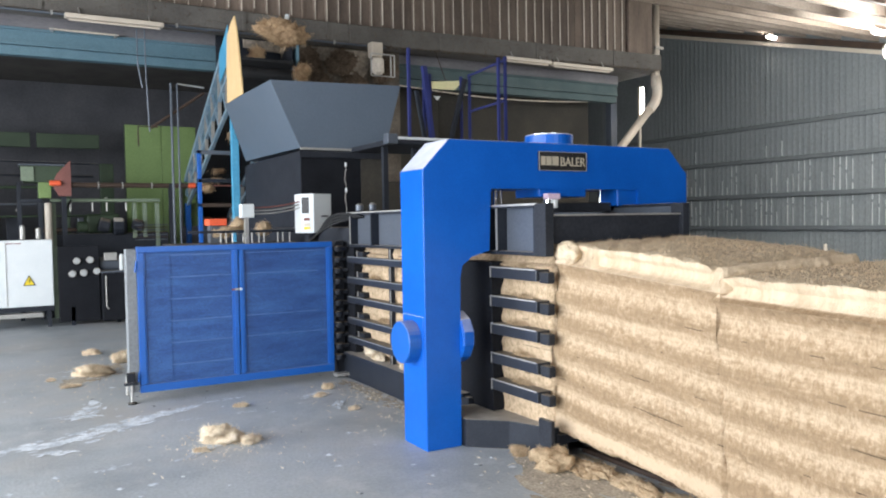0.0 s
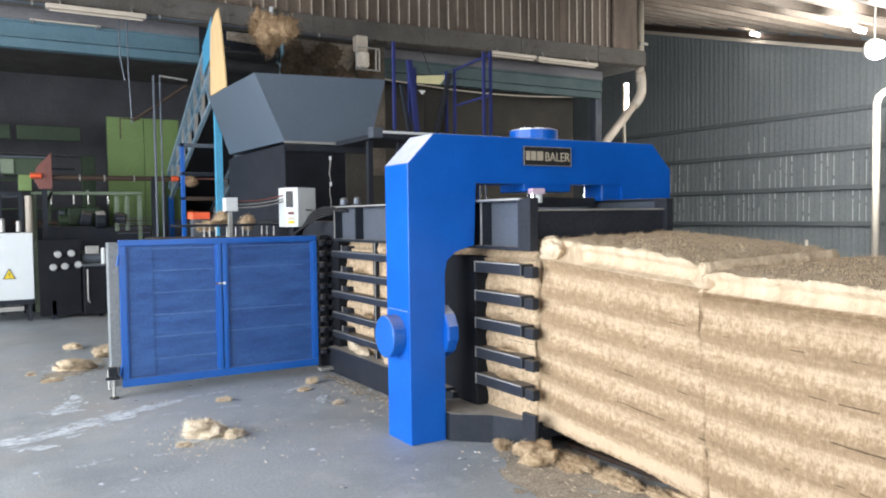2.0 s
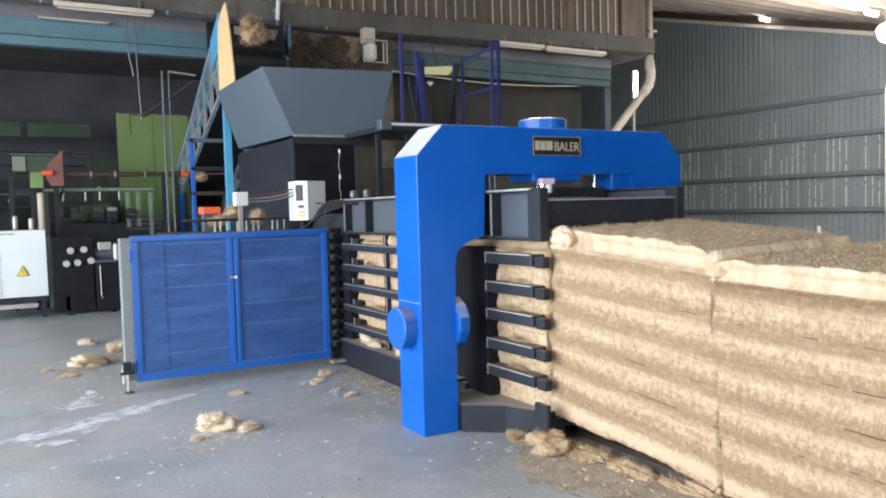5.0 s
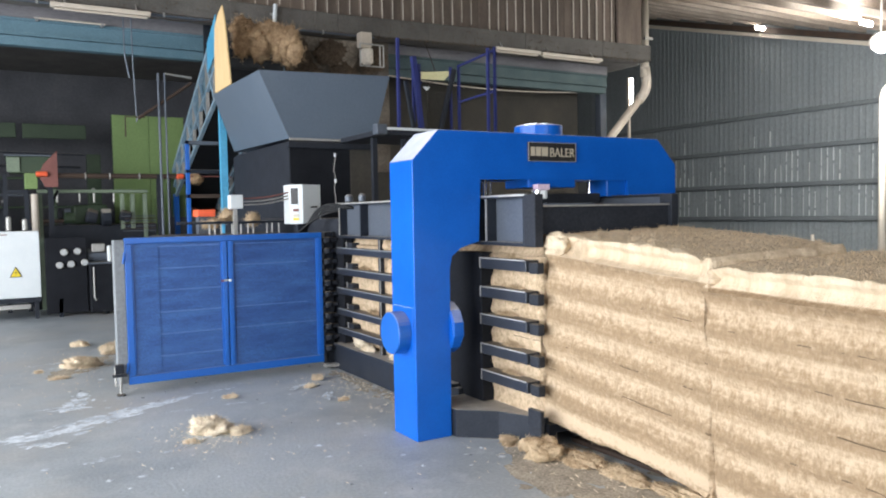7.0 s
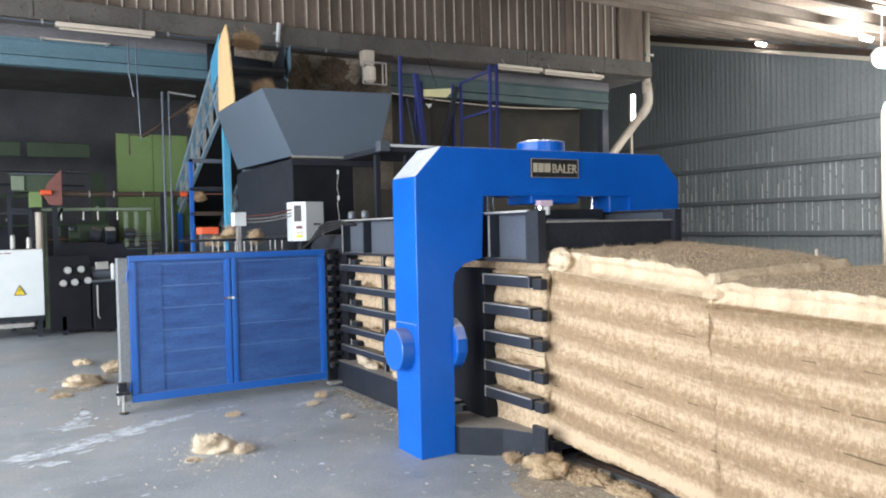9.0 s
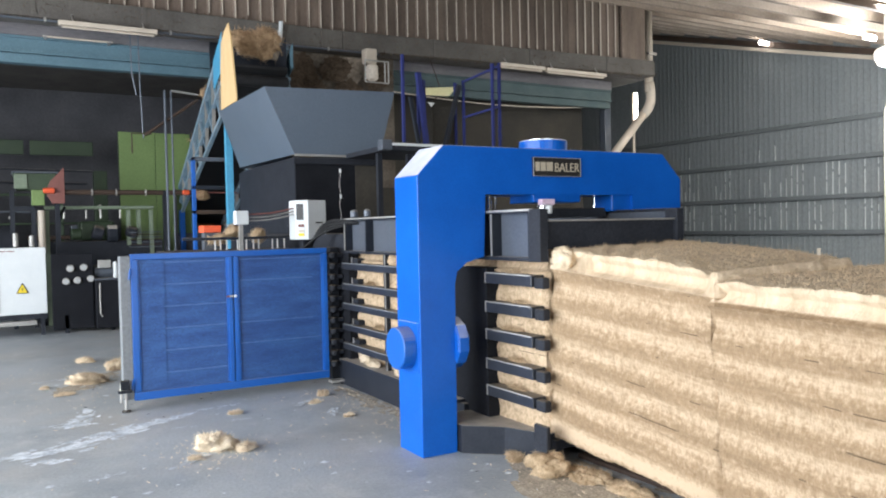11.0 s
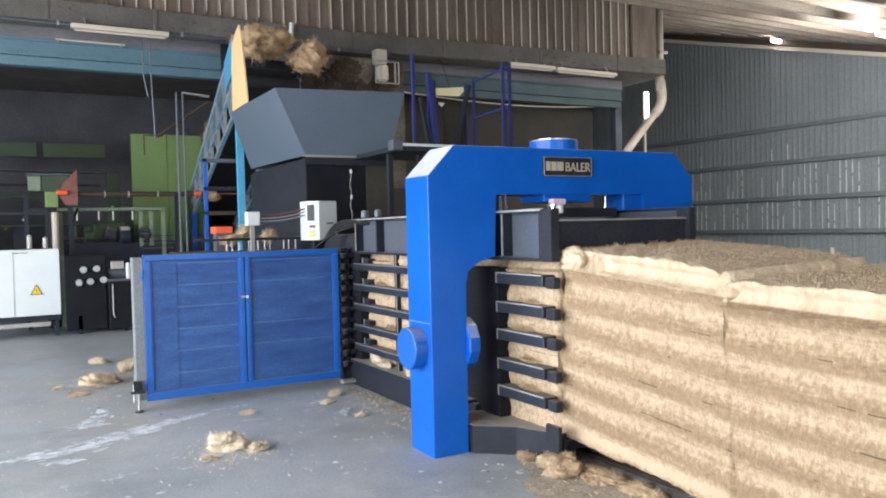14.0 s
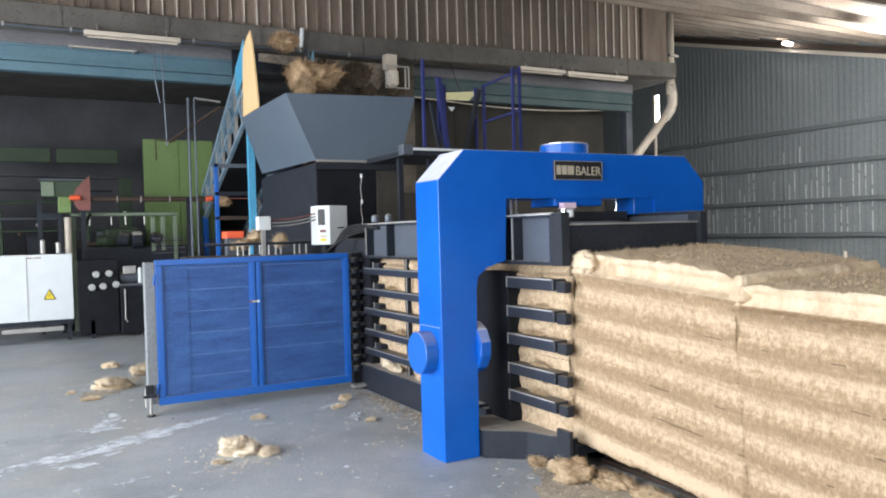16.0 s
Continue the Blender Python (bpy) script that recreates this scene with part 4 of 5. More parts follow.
# ---- bales ----
def bale_relief(p, seed, top):
    """How far the side of a bale stands out: a soft roll along the top, pressed bands below it."""
    q = p + Vector((seed * 3.1, 0, 0))
    d = -0.008 * math.cos((p.z - 0.47) * 2 * math.pi / 0.185) + 0.011 * noise.noise(q * 1.7) + 0.011 * noise.noise(q * 7) + 0.009 * noise.noise(q * 17)
    u = (top - 0.062 - p.z) / 0.072
    if abs(u) < 1:
        d += 0.042 * math.sqrt(1 - u * u) - (0.1 * math.exp(-((p.y - 0.4 + 0.1 * p.z) / 0.03) ** 2) if seed == 1 else 0)
        d += 0.006 * noise.noise(Vector((p.y * 16, p.z * 2, seed))) - 0.06 * math.exp(-((abs(p.y) - 0.66) / 0.05) ** 2)
    d -= 0.042 * math.exp(-((abs(p.y) - 0.66) / 0.028) ** 2) * (0.75 + 0.5 * noise.noise(Vector((seed, p.y, p.z * 9))))
    d -= 0.03 * math.exp(-((p.z - (top - 0.146)) / 0.012) ** 2)
    if p.z < -top + 0.12:
        d *= max(0.15, (p.z + top) / 0.12)
    return d


def bale(name, y0, y1, za, zb, height, seed, label, x0=3.2, x1=4.35, material=BALE):
    """A pressed block of fibre; za and zb: its underside at the ends y1 and y0."""
    rng = random.Random(seed)
    length = y1 - y0
    half = ((x1 - x0) / 2, length / 2, height / 2)
    tilt = math.atan2(za - zb, length)
    t = thing(name, ((x0 + x1) / 2, (y0 + y1) / 2, (za + zb) / 2 + height / 2), label, "bale", "bales leaving the press")
    t.rotation_euler = (tilt, 0, 0)
    bm = rounded_block(half, 0.055, 0.02)
    bm.normal_update()
    seeds = []
    for v in bm.verts:
        p, n = v.co.copy(), v.normal.copy()
        q = p + Vector((seed * 3.1, 0, 0))
        d = bale_relief(p, seed, half[2]) * (1 - abs(n.z))
        d += 0.006 * noise.noise(q * 23) * (1 if n.z > -0.3 else 0)
        if abs(n.y) > 0.6:
            d += 0.03 * noise.noise(q * 4.1)
        if n.z > 0.6:
            d += 0.018 * noise.noise(Vector((p.x * 2.1, p.y * 2.1, seed))) + 0.014 * noise.noise(q * 11)
            d -= 0.035 * (abs(p.y) / half[1]) ** 6
        v.co += n * d
        v.co.z += 0.03 * (p.x / half[0] + 1) / 2 * max(0.0, p.z / half[2])
        lean = 0.055 - 0.11 * (p.z + half[2]) / height
        v.co.y -= (1 if seed in (1, 2) else 0) * (lean + 0.045) * max(0.0, (-p.y if seed == 1 else p.y) / half[1])
        seeds.append((v.co.copy(), n))
    part_raw("block", bm, material, t)
    if seed == 1:
        lump = bmesh.new()
        for v in bmesh.ops.create_icosphere(lump, subdivisions=4, radius=1.0)["verts"]:
            n = v.co.copy()
            f = 1 + 0.16 * noise.noise(n * 2.3) + 0.07 * noise.noise(n * 7)
            v.co = Vector((-0.57 + n.x * 0.075 * f, 0.575 + n.y * 0.1 * f, 0.575 + n.z * 0.078 * f))
        part_raw("corner_lump", lump, FIBRE_FLOOR, t, "rounded knob of loose fibre at the corner")
    near = [s for s in seeds if s[1].x < -0.4 or s[1].z > 0.4]
    fz = bmesh.new()
    slivers(fz, [rng.choice(near) for _ in range(9000)], rng, 0.022, 0.0013, 0.8)
    rim = [s for s in seeds if s[1].z > 0.5 and s[0].x > 0.0]
    slivers(fz, [rng.choice(rim) for _ in range(1500)], rng, 0.03, 0.0008, 0.6)
    tagged(part_raw("fibre_fuzz", fz, FIBRE_TAN, t), kind="stuff")
    for k in range(5):
        z = 0.472 - 0.185 * k + rng.uniform(-0.01, 0.01)
        pts = []
        for j in range(37):
            y = -half[1] + 0.02 + (length - 0.04) * j / 36
            p = Vector((-half[0], y, z + 0.008 * noise.noise(Vector((y * 3, k, seed)))))
            q = p + Vector((seed * 3.1, 0, 0))
            p.x -= bale_relief(p, seed, half[2]) + 0.006
            pts.append(p)
        part_raw("tie_wire", tube(pts, 0.0022, 5), WIRE, t, "thin rusty tie wire")


def part_raw(name, bm, material, parent, label=""):
    """A part whose mesh is already in its thing's own space."""
    ob = new(name, mesh_of(name, bm, material, Vector((0, 0, 0))))
    ob.parent = parent
    return tagged(ob, label)


bale("fibre_bale", 4.125, 7.42, 0.16, 0.165, 1.26, 4, "straw-coloured fibre pressed inside the chamber behind its rails", 3.175, 4.35, CHAMBER_FIBRE)
bale("fibre_bale", 2.785, 4.115, 0.172, 0.07, 1.285, 1, "pressed straw-coloured coir fibre bale coming out of the press")
bale("fibre_bale", 1.5, 2.785, 0.07, 0.025, 1.24, 2, "pressed straw-coloured coir fibre bale lying beyond the seam", 3.185, 4.37)


# ---- loose fibre on the floor ----
def tuft(p, size, seed, strands=400, material=None, long=0.08):
    solid("fibre_tuft", fibre_clump(p, size, seed, strands, True, long * 1.25, 0.0013, 8), material or FIBRE, p, "loose tuft of straw-coloured fibre on the floor", "fibre tuft", "loose fibre on the floor")


for i, (p, s) in enumerate((((1.37, 5.74, 0), (0.2, 0.15, 0.09)), ((0.8, 9.1, 0), (0.25, 0.19, 0.09)), ((1.14, 9.8, 0), (0.15, 0.13, 0.1)),
                            ((0.52, 8.55, 0), (0.1, 0.07, 0.02)), ((0.9, 10.6, 0), (0.13, 0.1, 0.05)), ((3.02, 3.92, 0), (0.17, 0.16, 0.12)),
                            ((2.66, 7.0, 0), (0.05, 0.05, 0.04)), ((1.75, 6.75, 0), (0.06, 0.04, 0.02)),
                            ((2.5, 6.75, 0), (0.06, 0.05, 0.02)), ((3.1, 3.7, 0), (0.07, 0.14, 0.03)), ((3.0, 4.3, 0), (0.06, 0.08, 0.03)),
                            ((1.53, 5.6, 0), (0.09, 0.08, 0.045)), ((1.15, 5.55, 0), (0.04, 0.03, 0.015)), ((0.36, 9.0, 0), (0.04, 0.03, 0.015)),
                            ((2.55, 6.1, 0), (0.05, 0.03, 0.012)), ((3.1, 6.15, 0.275), (0.05, 0.12, 0.04)),
                            ((3.1, 6.75, 0.275), (0.05, 0.16, 0.045)), ((3.1, 5.6, 0.275), (0.05, 0.15, 0.035)), ((3.2, 3.7, 0), (0.11, 0.24, 0.05)), ((3.2, 3.35, 0), (0.1, 0.24, 0.045)),
                            ((3.22, 3.0, 0), (0.09, 0.25, 0.04)), ((3.22, 2.6, 0), (0.08, 0.26, 0.035)), ((3.12, 7.0, 0.275), (0.05, 0.2, 0.09)))):
    tuft(p, s, 20 + i, 700 if i < 3 else 420, FIBRE_TAN if i in (5, 9, 10, 18, 19, 20, 21) else FIBRE if i == 0 or i > 6 else FIBRE_FLOOR, 0.032 if i < 3 else 0.028)


for i, (y, z, k) in enumerate(((4.45, 1.26, 1.0), (4.4, 1.05, 0.8), (4.5, 0.85, 1.1), (4.42, 0.635, 0.9), (4.46, 0.44, 1.0), (6.9, 1.05, 0.9), (6.0, 0.85, 1.0), (6.7, 0.635, 0.9), (6.1, 0.44, 1.1))):
    p = (3.14, y, z)
    solid("fibre_tuft", fibre_clump(p, (0.03, 0.13 * k, 0.02), 400 + i, 160, True, 0.05, 0.0012, 8), FIBRE_TAN, p,
          "wisps of brown fibre caught on the chamber rail", "fibre tuft", "fibre caught on the rails")


def fibre_litter():
    rng = random.Random(77)
    bm = bmesh.new()
    for k in range(820):
        if k < 120:
            p = Vector((3.1 - abs(rng.gauss(0, 0.22)), rng.uniform(2.2, 4.4), 0.004))
        elif k < 400:
            p = Vector((3.0 - abs(rng.gauss(0, 0.3)), rng.uniform(5.1, 7.3), 0.004))
        elif k < 560:
            p = Vector((rng.gauss(0.8, 0.5), rng.gauss(9.0, 0.9), 0.004))
        elif k < 720:
            p = Vector((rng.gauss(1.33, 0.22), rng.gauss(5.66, 0.22), 0.004))
        else:
            p = Vector((rng.uniform(-1, 3), rng.uniform(3.5, 10), 0.004))
        a = rng.uniform(0, math.pi)
        d, n = Vector((math.cos(a), math.sin(a), 0)), Vector((-math.sin(a), math.cos(a), 0))
        long, w = rng.uniform(0.006, 0.026), rng.uniform(0.001, 0.005)
        v = [bm.verts.new(q) for q in (p - d * long, p + n * w * 2, p + d * long + Vector((0, 0, 0.006)), p - n * w)]
        bm.faces.new(v)
    solid("fibre_litter", bm, FIBRE, (2, 6, 0), "scattered straw-coloured fibre scraps on the concrete floor", "fibre litter", kind="stuff")


fibre_litter()


def floor_chips():
    rng = random.Random(12)
    for name, material, label, count in (("pale_chips", CHALK, "small pale chips scattered on the concrete floor", 110), ("dark_grit", RUBBER, "dark grit scattered on the concrete floor", 55)):
        bm = bmesh.new()
        for k in range(count):
            c = Vector((rng.uniform(-1.2, 3.0), rng.uniform(3.0, 9.5), 0.002))
            r = rng.uniform(0.004, 0.03) * (0.5 + rng.random()) * (0.5 if material is RUBBER else 1)
            n = rng.randint(4, 6)
            ring = [bm.verts.new(c + Vector((math.cos(6.283 * j / n) * r * rng.uniform(0.4, 1.6), math.sin(6.283 * j / n) * r * rng.uniform(0.4, 1.2), 0))) for j in range(n)]
            top = bm.verts.new(c + Vector((0, 0, 0.004)))
            for j in range(n):
                bm.faces.new((ring[j], ring[(j + 1) % n], top))
        solid(name, bm, material, (1, 6, 0), label, "floor debris", kind="stuff")


floor_chips()


def pale_scuff(line, width, seed, material=None, z=0.003):
    """A worn smear along a line on the floor: many ragged flakes, dense in the middle and thin at the rims."""
    rng = random.Random(seed)
    bm = bmesh.new()
    pts = [Vector((x, y, z)) for x, y in line]
    length = sum((q - p).length for p, q in zip(pts, pts[1:]))
    for i in range(int(26 + 150 * length * (0.5 + width * 3))):
        u = rng.random() * (len(pts) - 1)
        k = min(int(u), len(pts) - 2)
        d = (pts[k + 1] - pts[k]).normalized()
        n = Vector((-d.y, d.x, 0))
        taper = 0.35 + math.sin(math.pi * u / (len(pts) - 1))
        c = pts[k].lerp(pts[k + 1], u - k) + n * rng.gauss(0, 0.42) * width * taper + d * rng.uniform(-0.05, 0.05)
        c.z += 0.000004 * i
        r = width * rng.uniform(0.06, 0.3) * rng.uniform(0.5, 1.2)
        m = rng.randint(6, 9)
        long = rng.uniform(1.0, 2.6)
        bm.faces.new([bm.verts.new(c + d * math.cos(6.283 * j / m) * r * long * rng.uniform(0.55, 1.3) + n * math.sin(6.283 * j / m) * r * rng.uniform(0.5, 1.3)) for j in range(m)])
    if material:
        solid("fibre_dust", bm, material, (line[0][0], line[0][1], 0), "brown fibre dust swept along the bales", "floor dust", kind="stuff")
    else:
        solid("pale_scuff", bm, CHALK, (line[0][0], line[0][1], 0), "pale chalky scuff on the concrete floor", "floor mark", kind="stuff")


for i, (line, width) in enumerate((
        (((-0.5, 6.1), (-0.01, 6.33), (0.35, 6.39), (0.54, 6.53), (0.78, 6.67), (1.1, 6.83), (1.37, 6.99)), 0.14),
        (((0.42, 7.1), (0.55, 7.2), (0.62, 7.45), (0.64, 7.7)), 0.12), (((0.38, 7.15), (0.66, 7.09)), 0.06),
        (((0.15, 6.1), (0.36, 6.05)), 0.08), (((1.53, 7.08), (1.85, 7.12)), 0.05), (((0.95, 5.4), (1.3, 5.64)), 0.05),
        (((0.42, 5.45), (0.64, 5.5)), 0.04), (((0.3, 7.2), (0.42, 7.22)), 0.04), (((1.66, 6.5), (1.8, 6.52)), 0.04),
        (((0.3, 9.4), (0.7, 9.5)), 0.05), (((1.2, 6.5), (1.3, 6.54)), 0.04), (((2.3, 6.7), (2.5, 6.9)), 0.06), (((2.45, 6.2), (2.55, 6.45)), 0.06))):
    pale_scuff(line, width, 300 + i, None, 0.002 + 0.0007 * i)
for i, (line, width) in enumerate(((((3.08, 4.15), (3.04, 3.6), (3.06, 2.9), (3.1, 2.2)), 0.34), (((2.95, 7.3), (2.95, 6.6), (2.98, 5.9), (2.95, 5.2)), 0.13),
                                   (((0.5, 8.7), (0.8, 9.1), (1.1, 9.7)), 0.2))):
    pale_scuff(line, width, 340 + i, FLOOR_DUST, 0.0015 + 0.0004 * i)


# ---- conveyor that feeds the hopper ----
def chord(y, dz=0.0):
    return 4.34 + 0.579 * (13.19 - y) + dz * (1.33 - 0.19 * (y - 13.2))


def conveyor():
    t = thing("inclined_conveyor", (3.77, 14.0, 0), "steep light-blue lattice conveyor feeding the hopper", "conveyor")
    for x in (3.24, 4.3):
        part("upper_chord", tube(((x, 17.2, chord(17.2)), (x, 12.6, chord(12.6))), 0.04, square=True), LATTICE, t)
        part("lower_chord", tube(((x, 17.2, chord(17.2, -0.75)), (x, 12.5, chord(12.5, -0.75))), 0.03, square=True), LATTICE, t)
        part("middle_chord", tube(((x, 17.2, chord(17.2, -0.4)), (x, 12.5, chord(12.5, -0.4))), 0.028, square=True), LATTICE, t)
        for k in range(9):
            y = 17.0 - 0.52 * k
            part("lattice_strut", tube(((x, y, chord(y, -0.75)), (x, y, chord(y))), 0.026, square=True), STEEL, t)
            part("lattice_brace", tube(((x, y, chord(y)), (x, y - 0.5, chord(y - 0.5, -0.75))), 0.02, square=True), LATTICE, t)
        bm = prism(((17.2, chord(17.2, -0.32)), (12.4, chord(12.4, -0.32)), (12.4, chord(12.4, -0.05)), (17.2, chord(17.2, -0.05))), 0, x + 0.035, x + 0.045)
        part("side_skirt", bm, TEAL, t)
        part("head_plate", prism(((13.1, chord(13.1, -0.3)), (12.5, chord(12.5, -0.35)), (12.5, chord(12.5, 0.05)), (13.1, chord(13.1, 0.05))), 0, x - 0.05, x - 0.042), CYAN if x < 4 else BLACK, t)
    bm = prism(((17.2, chord(17.2, -0.36)), (12.4, chord(12.4, -0.36)), (12.4, chord(12.4, -0.33)), (17.2, chord(17.2, -0.33))), 0, 3.3, 4.25)
    part("belt", bm, RUBBER, t, "dark rubber belt")
    for z, m in ((2.74, PANEL), (1.92, RUST), (2.3, NAVY)):
        part("cross_member", box(2.6, 3.22, 12.2, 12.26, z - 0.03, z + 0.03, 0.006), m, t)
    part("side_post", box(2.6, 2.66, 12.2, 12.26, 0, 2.77, 0.006), BLUE_FRAME, t)
    part("red_rod", tube(((3.1, 14.86, 2.36), (4.0, 14.86, 2.36)), 0.014, 8), RED, t)
    part("head_drum", disc((3.3, 12.45, chord(12.45, -0.48)), (4.25, 12.45, chord(12.45, -0.48)), 0.1, 20, 0.01), RUBBER, t)
    for x, y, m in ((3.12, 11.98, CYAN), (4.38, 11.98, CYAN), (3.24, 16.2, BLUE_FRAME), (4.3, 16.2, BLUE_FRAME)):
        part("support_leg", tube(((x, y, 0), (x, y, chord(y, -0.7) if y > 13 else 3.3)), 0.05, square=True), m, t)
    part("feed_trough", box(3.1, 3.14, 16.2, 18.9, 0.3, 2.5), WALL_DARK, t, "dark feed trough side")
    part("feed_trough", box(4.4, 4.44, 16.2, 18.9, 0.3, 2.5), WALL_DARK, t)
    part("feed_trough", box(3.14, 4.4, 16.2, 16.24, 0.3, 1.6), WALL_DARK, t)
    part("trough_floor", box(3.14, 4.4, 16.24, 18.9, 0.3, 0.4), WALL_DARK, t)


conveyor()


def stuck_fibre():
    solid("dusty_screen", box(4.4, 6.75, 13.5, 13.54, 2.4, 4.99, 0.004), DUSTY, (5.6, 13.5, 2.4), "dust-caked board hung behind the conveyor head", "board", kind="structure")
    # added sheet: its black paints the gloom above the conveyor head
    solid("gloom_sheet", box(3.3, 4.9, 13.74, 13.78, 3.9, 4.96, 0.004), BLACK, (3.7, 13.7, 4.25), "added black sheet standing in for the gloom over the conveyor head", "shroud", kind="structure")
    solid("stained_board", prism(((3.7, 4.7), (5.2, 4.6), (5.5, 4.36), (5.95, 4.34), (6.15, 4.6), (6.4, 4.84), (3.7, 4.84)), 1, 13.44, 13.48, 0.004), DUSTY_PALE, (5, 13.45, 4.6), "pale dust-stained board under the beam", "board", kind="structure")
    for i, (p, s) in enumerate((((4.9, 13.42, 4.5), (0.35, 0.1, 0.35)), ((5.5, 13.42, 4.62), (0.4, 0.1, 0.3)), ((5.8, 13.42, 4.2), (0.3, 0.1, 0.3)),
                                ((5.2, 13.42, 4.0), (0.4, 0.1, 0.35)), ((6.4, 13.42, 4.5), (0.3, 0.1, 0.3)), ((6.4, 13.42, 4.0), (0.3, 0.1, 0.25)))):
        solid("stuck_fibre", fibre_clump(p, s, 60 + i, 300, False, 0.12, 0.004, 7), FIBRE_OLD, p, "old dark brown fibre caught behind the conveyor head", "fibre", "old fibre behind the conveyor")
    solid("inner_screen_wall", box(4.7, 12.4, 14.6, 14.7, 0.0, 4.97), DIM_WALL, (8, 14.6, 0), "dark rust-brown wall under the upper floor", "wall", kind="structure")


stuck_fibre()


def beam_clutter():
    rng = random.Random(41)
    bm = bmesh.new()
    seeds = [(Vector((rng.uniform(-3, 13.3), 13.0 - 0.004, rng.uniform(4.9, 5.2))), Vector((0, -1, -0.6))) for _ in range(900)]
    seeds += [(Vector((x, 13.0, 4.855 + rise(x))), Vector((0, -0.2, -1))) for x in [rng.uniform(-3, 13.2) for _ in range(1400)]]
    slivers(bm, seeds, rng, 0.07, 0.004, 0.5)
    solid("dust_fringe", bm, FIBRE_OLD, (5, 13, 5), "dusty fibre fringe hanging off the beam", "dust", kind="stuff")
    for x, z in ((-1.2, 5.2), (0.55, 5.21), (2.1, 5.2), (3.6, 5.2), (5.1, 5.19), (7.4, 5.2), (9.7, 5.2), (11.8, 5.2)):
        solid("beam_joint", box(x - 0.03, x + 0.03, 12.985, 12.998, 4.86 + rise(x), 5.19 + rise(x)), CONCRETE_DARK, (x, 13, z), "raised joint strip on the concrete beam", "joint strip", "joints of the beam", "structure")
    t = thing("cable_conduit", (2, 12.95, 4.93), "long grey conduit clipped under the beam", "conduit")
    part("pipe", tube(((-6.5, 12.97, 4.82), (3.0, 12.97, 4.82), (6.2, 12.97, 4.83)), 0.02, 8), PANEL, t)
    for k in range(9):
        x = -2 + 0.9 * k
        part("clip", box(x - 0.015, x + 0.015, 12.945, 12.99, 4.8, 4.86), STEEL, t)
    part("loose_wire", tube(arc((2.3, 12.9, 4.78), (3.1, 12.95, 4.84), -0.09, 12), 0.008, 6), PANEL, t)
    part("loose_wire", tube(arc((2.3, 12.9, 4.76), (3.35, 12.95, 4.83), -0.04, 12), 0.007, 6), RUST, t)
    t = thing("thin_tube_light", (0.8, 13.6, 4.7), "thin pale unlit tube on the steel beam", "lamp")
    part("tube", tube(((0.7, 13.7, 4.75), (1.72, 13.7, 4.75)), 0.015, 8), CREAM, t)
    for x in (0.74, 1.68):
        part("holder", box(x - 0.02, x + 0.02, 13.68, 13.87, 4.735, 4.765), STEEL, t)
    t = thing("white_stub_pipe", (4.6, 12.9, 5.0), "short white pipe stub on the beam", "pipe")
    part("pipe", disc((4.3, 12.93, 4.88), (4.33, 12.93, 5.21), 0.035, 12, 0.005), WHITE, t)
    part("clamp", box(4.25, 4.37, 12.95, 13.0, 5.02, 5.06), STEEL, t)
    y = thing("yellow_sheet", (7.2, 12.6, 3.9), "pale yellow plastic sheet sagging from the wall", "sheet")
    part("sheet", prism(((6.82, 4.19), (7.64, 4.27), (7.45, 4.08), (6.96, 4.07)), 1, 12.58, 12.6, 0.003), PALE_YELLOW, y)
    part("white_tag", prism(((6.99, 3.94), (7.14, 3.94), (7.07, 3.86)), 1, 12.58, 12.59), WHITE, y)
    part("bracket", tube(((7.1, 12.6, 3.92), (7.3, 12.62, 4.2), (7.3, 13.05, 4.9)), 0.008, 6), RUST, y)


beam_clutter()


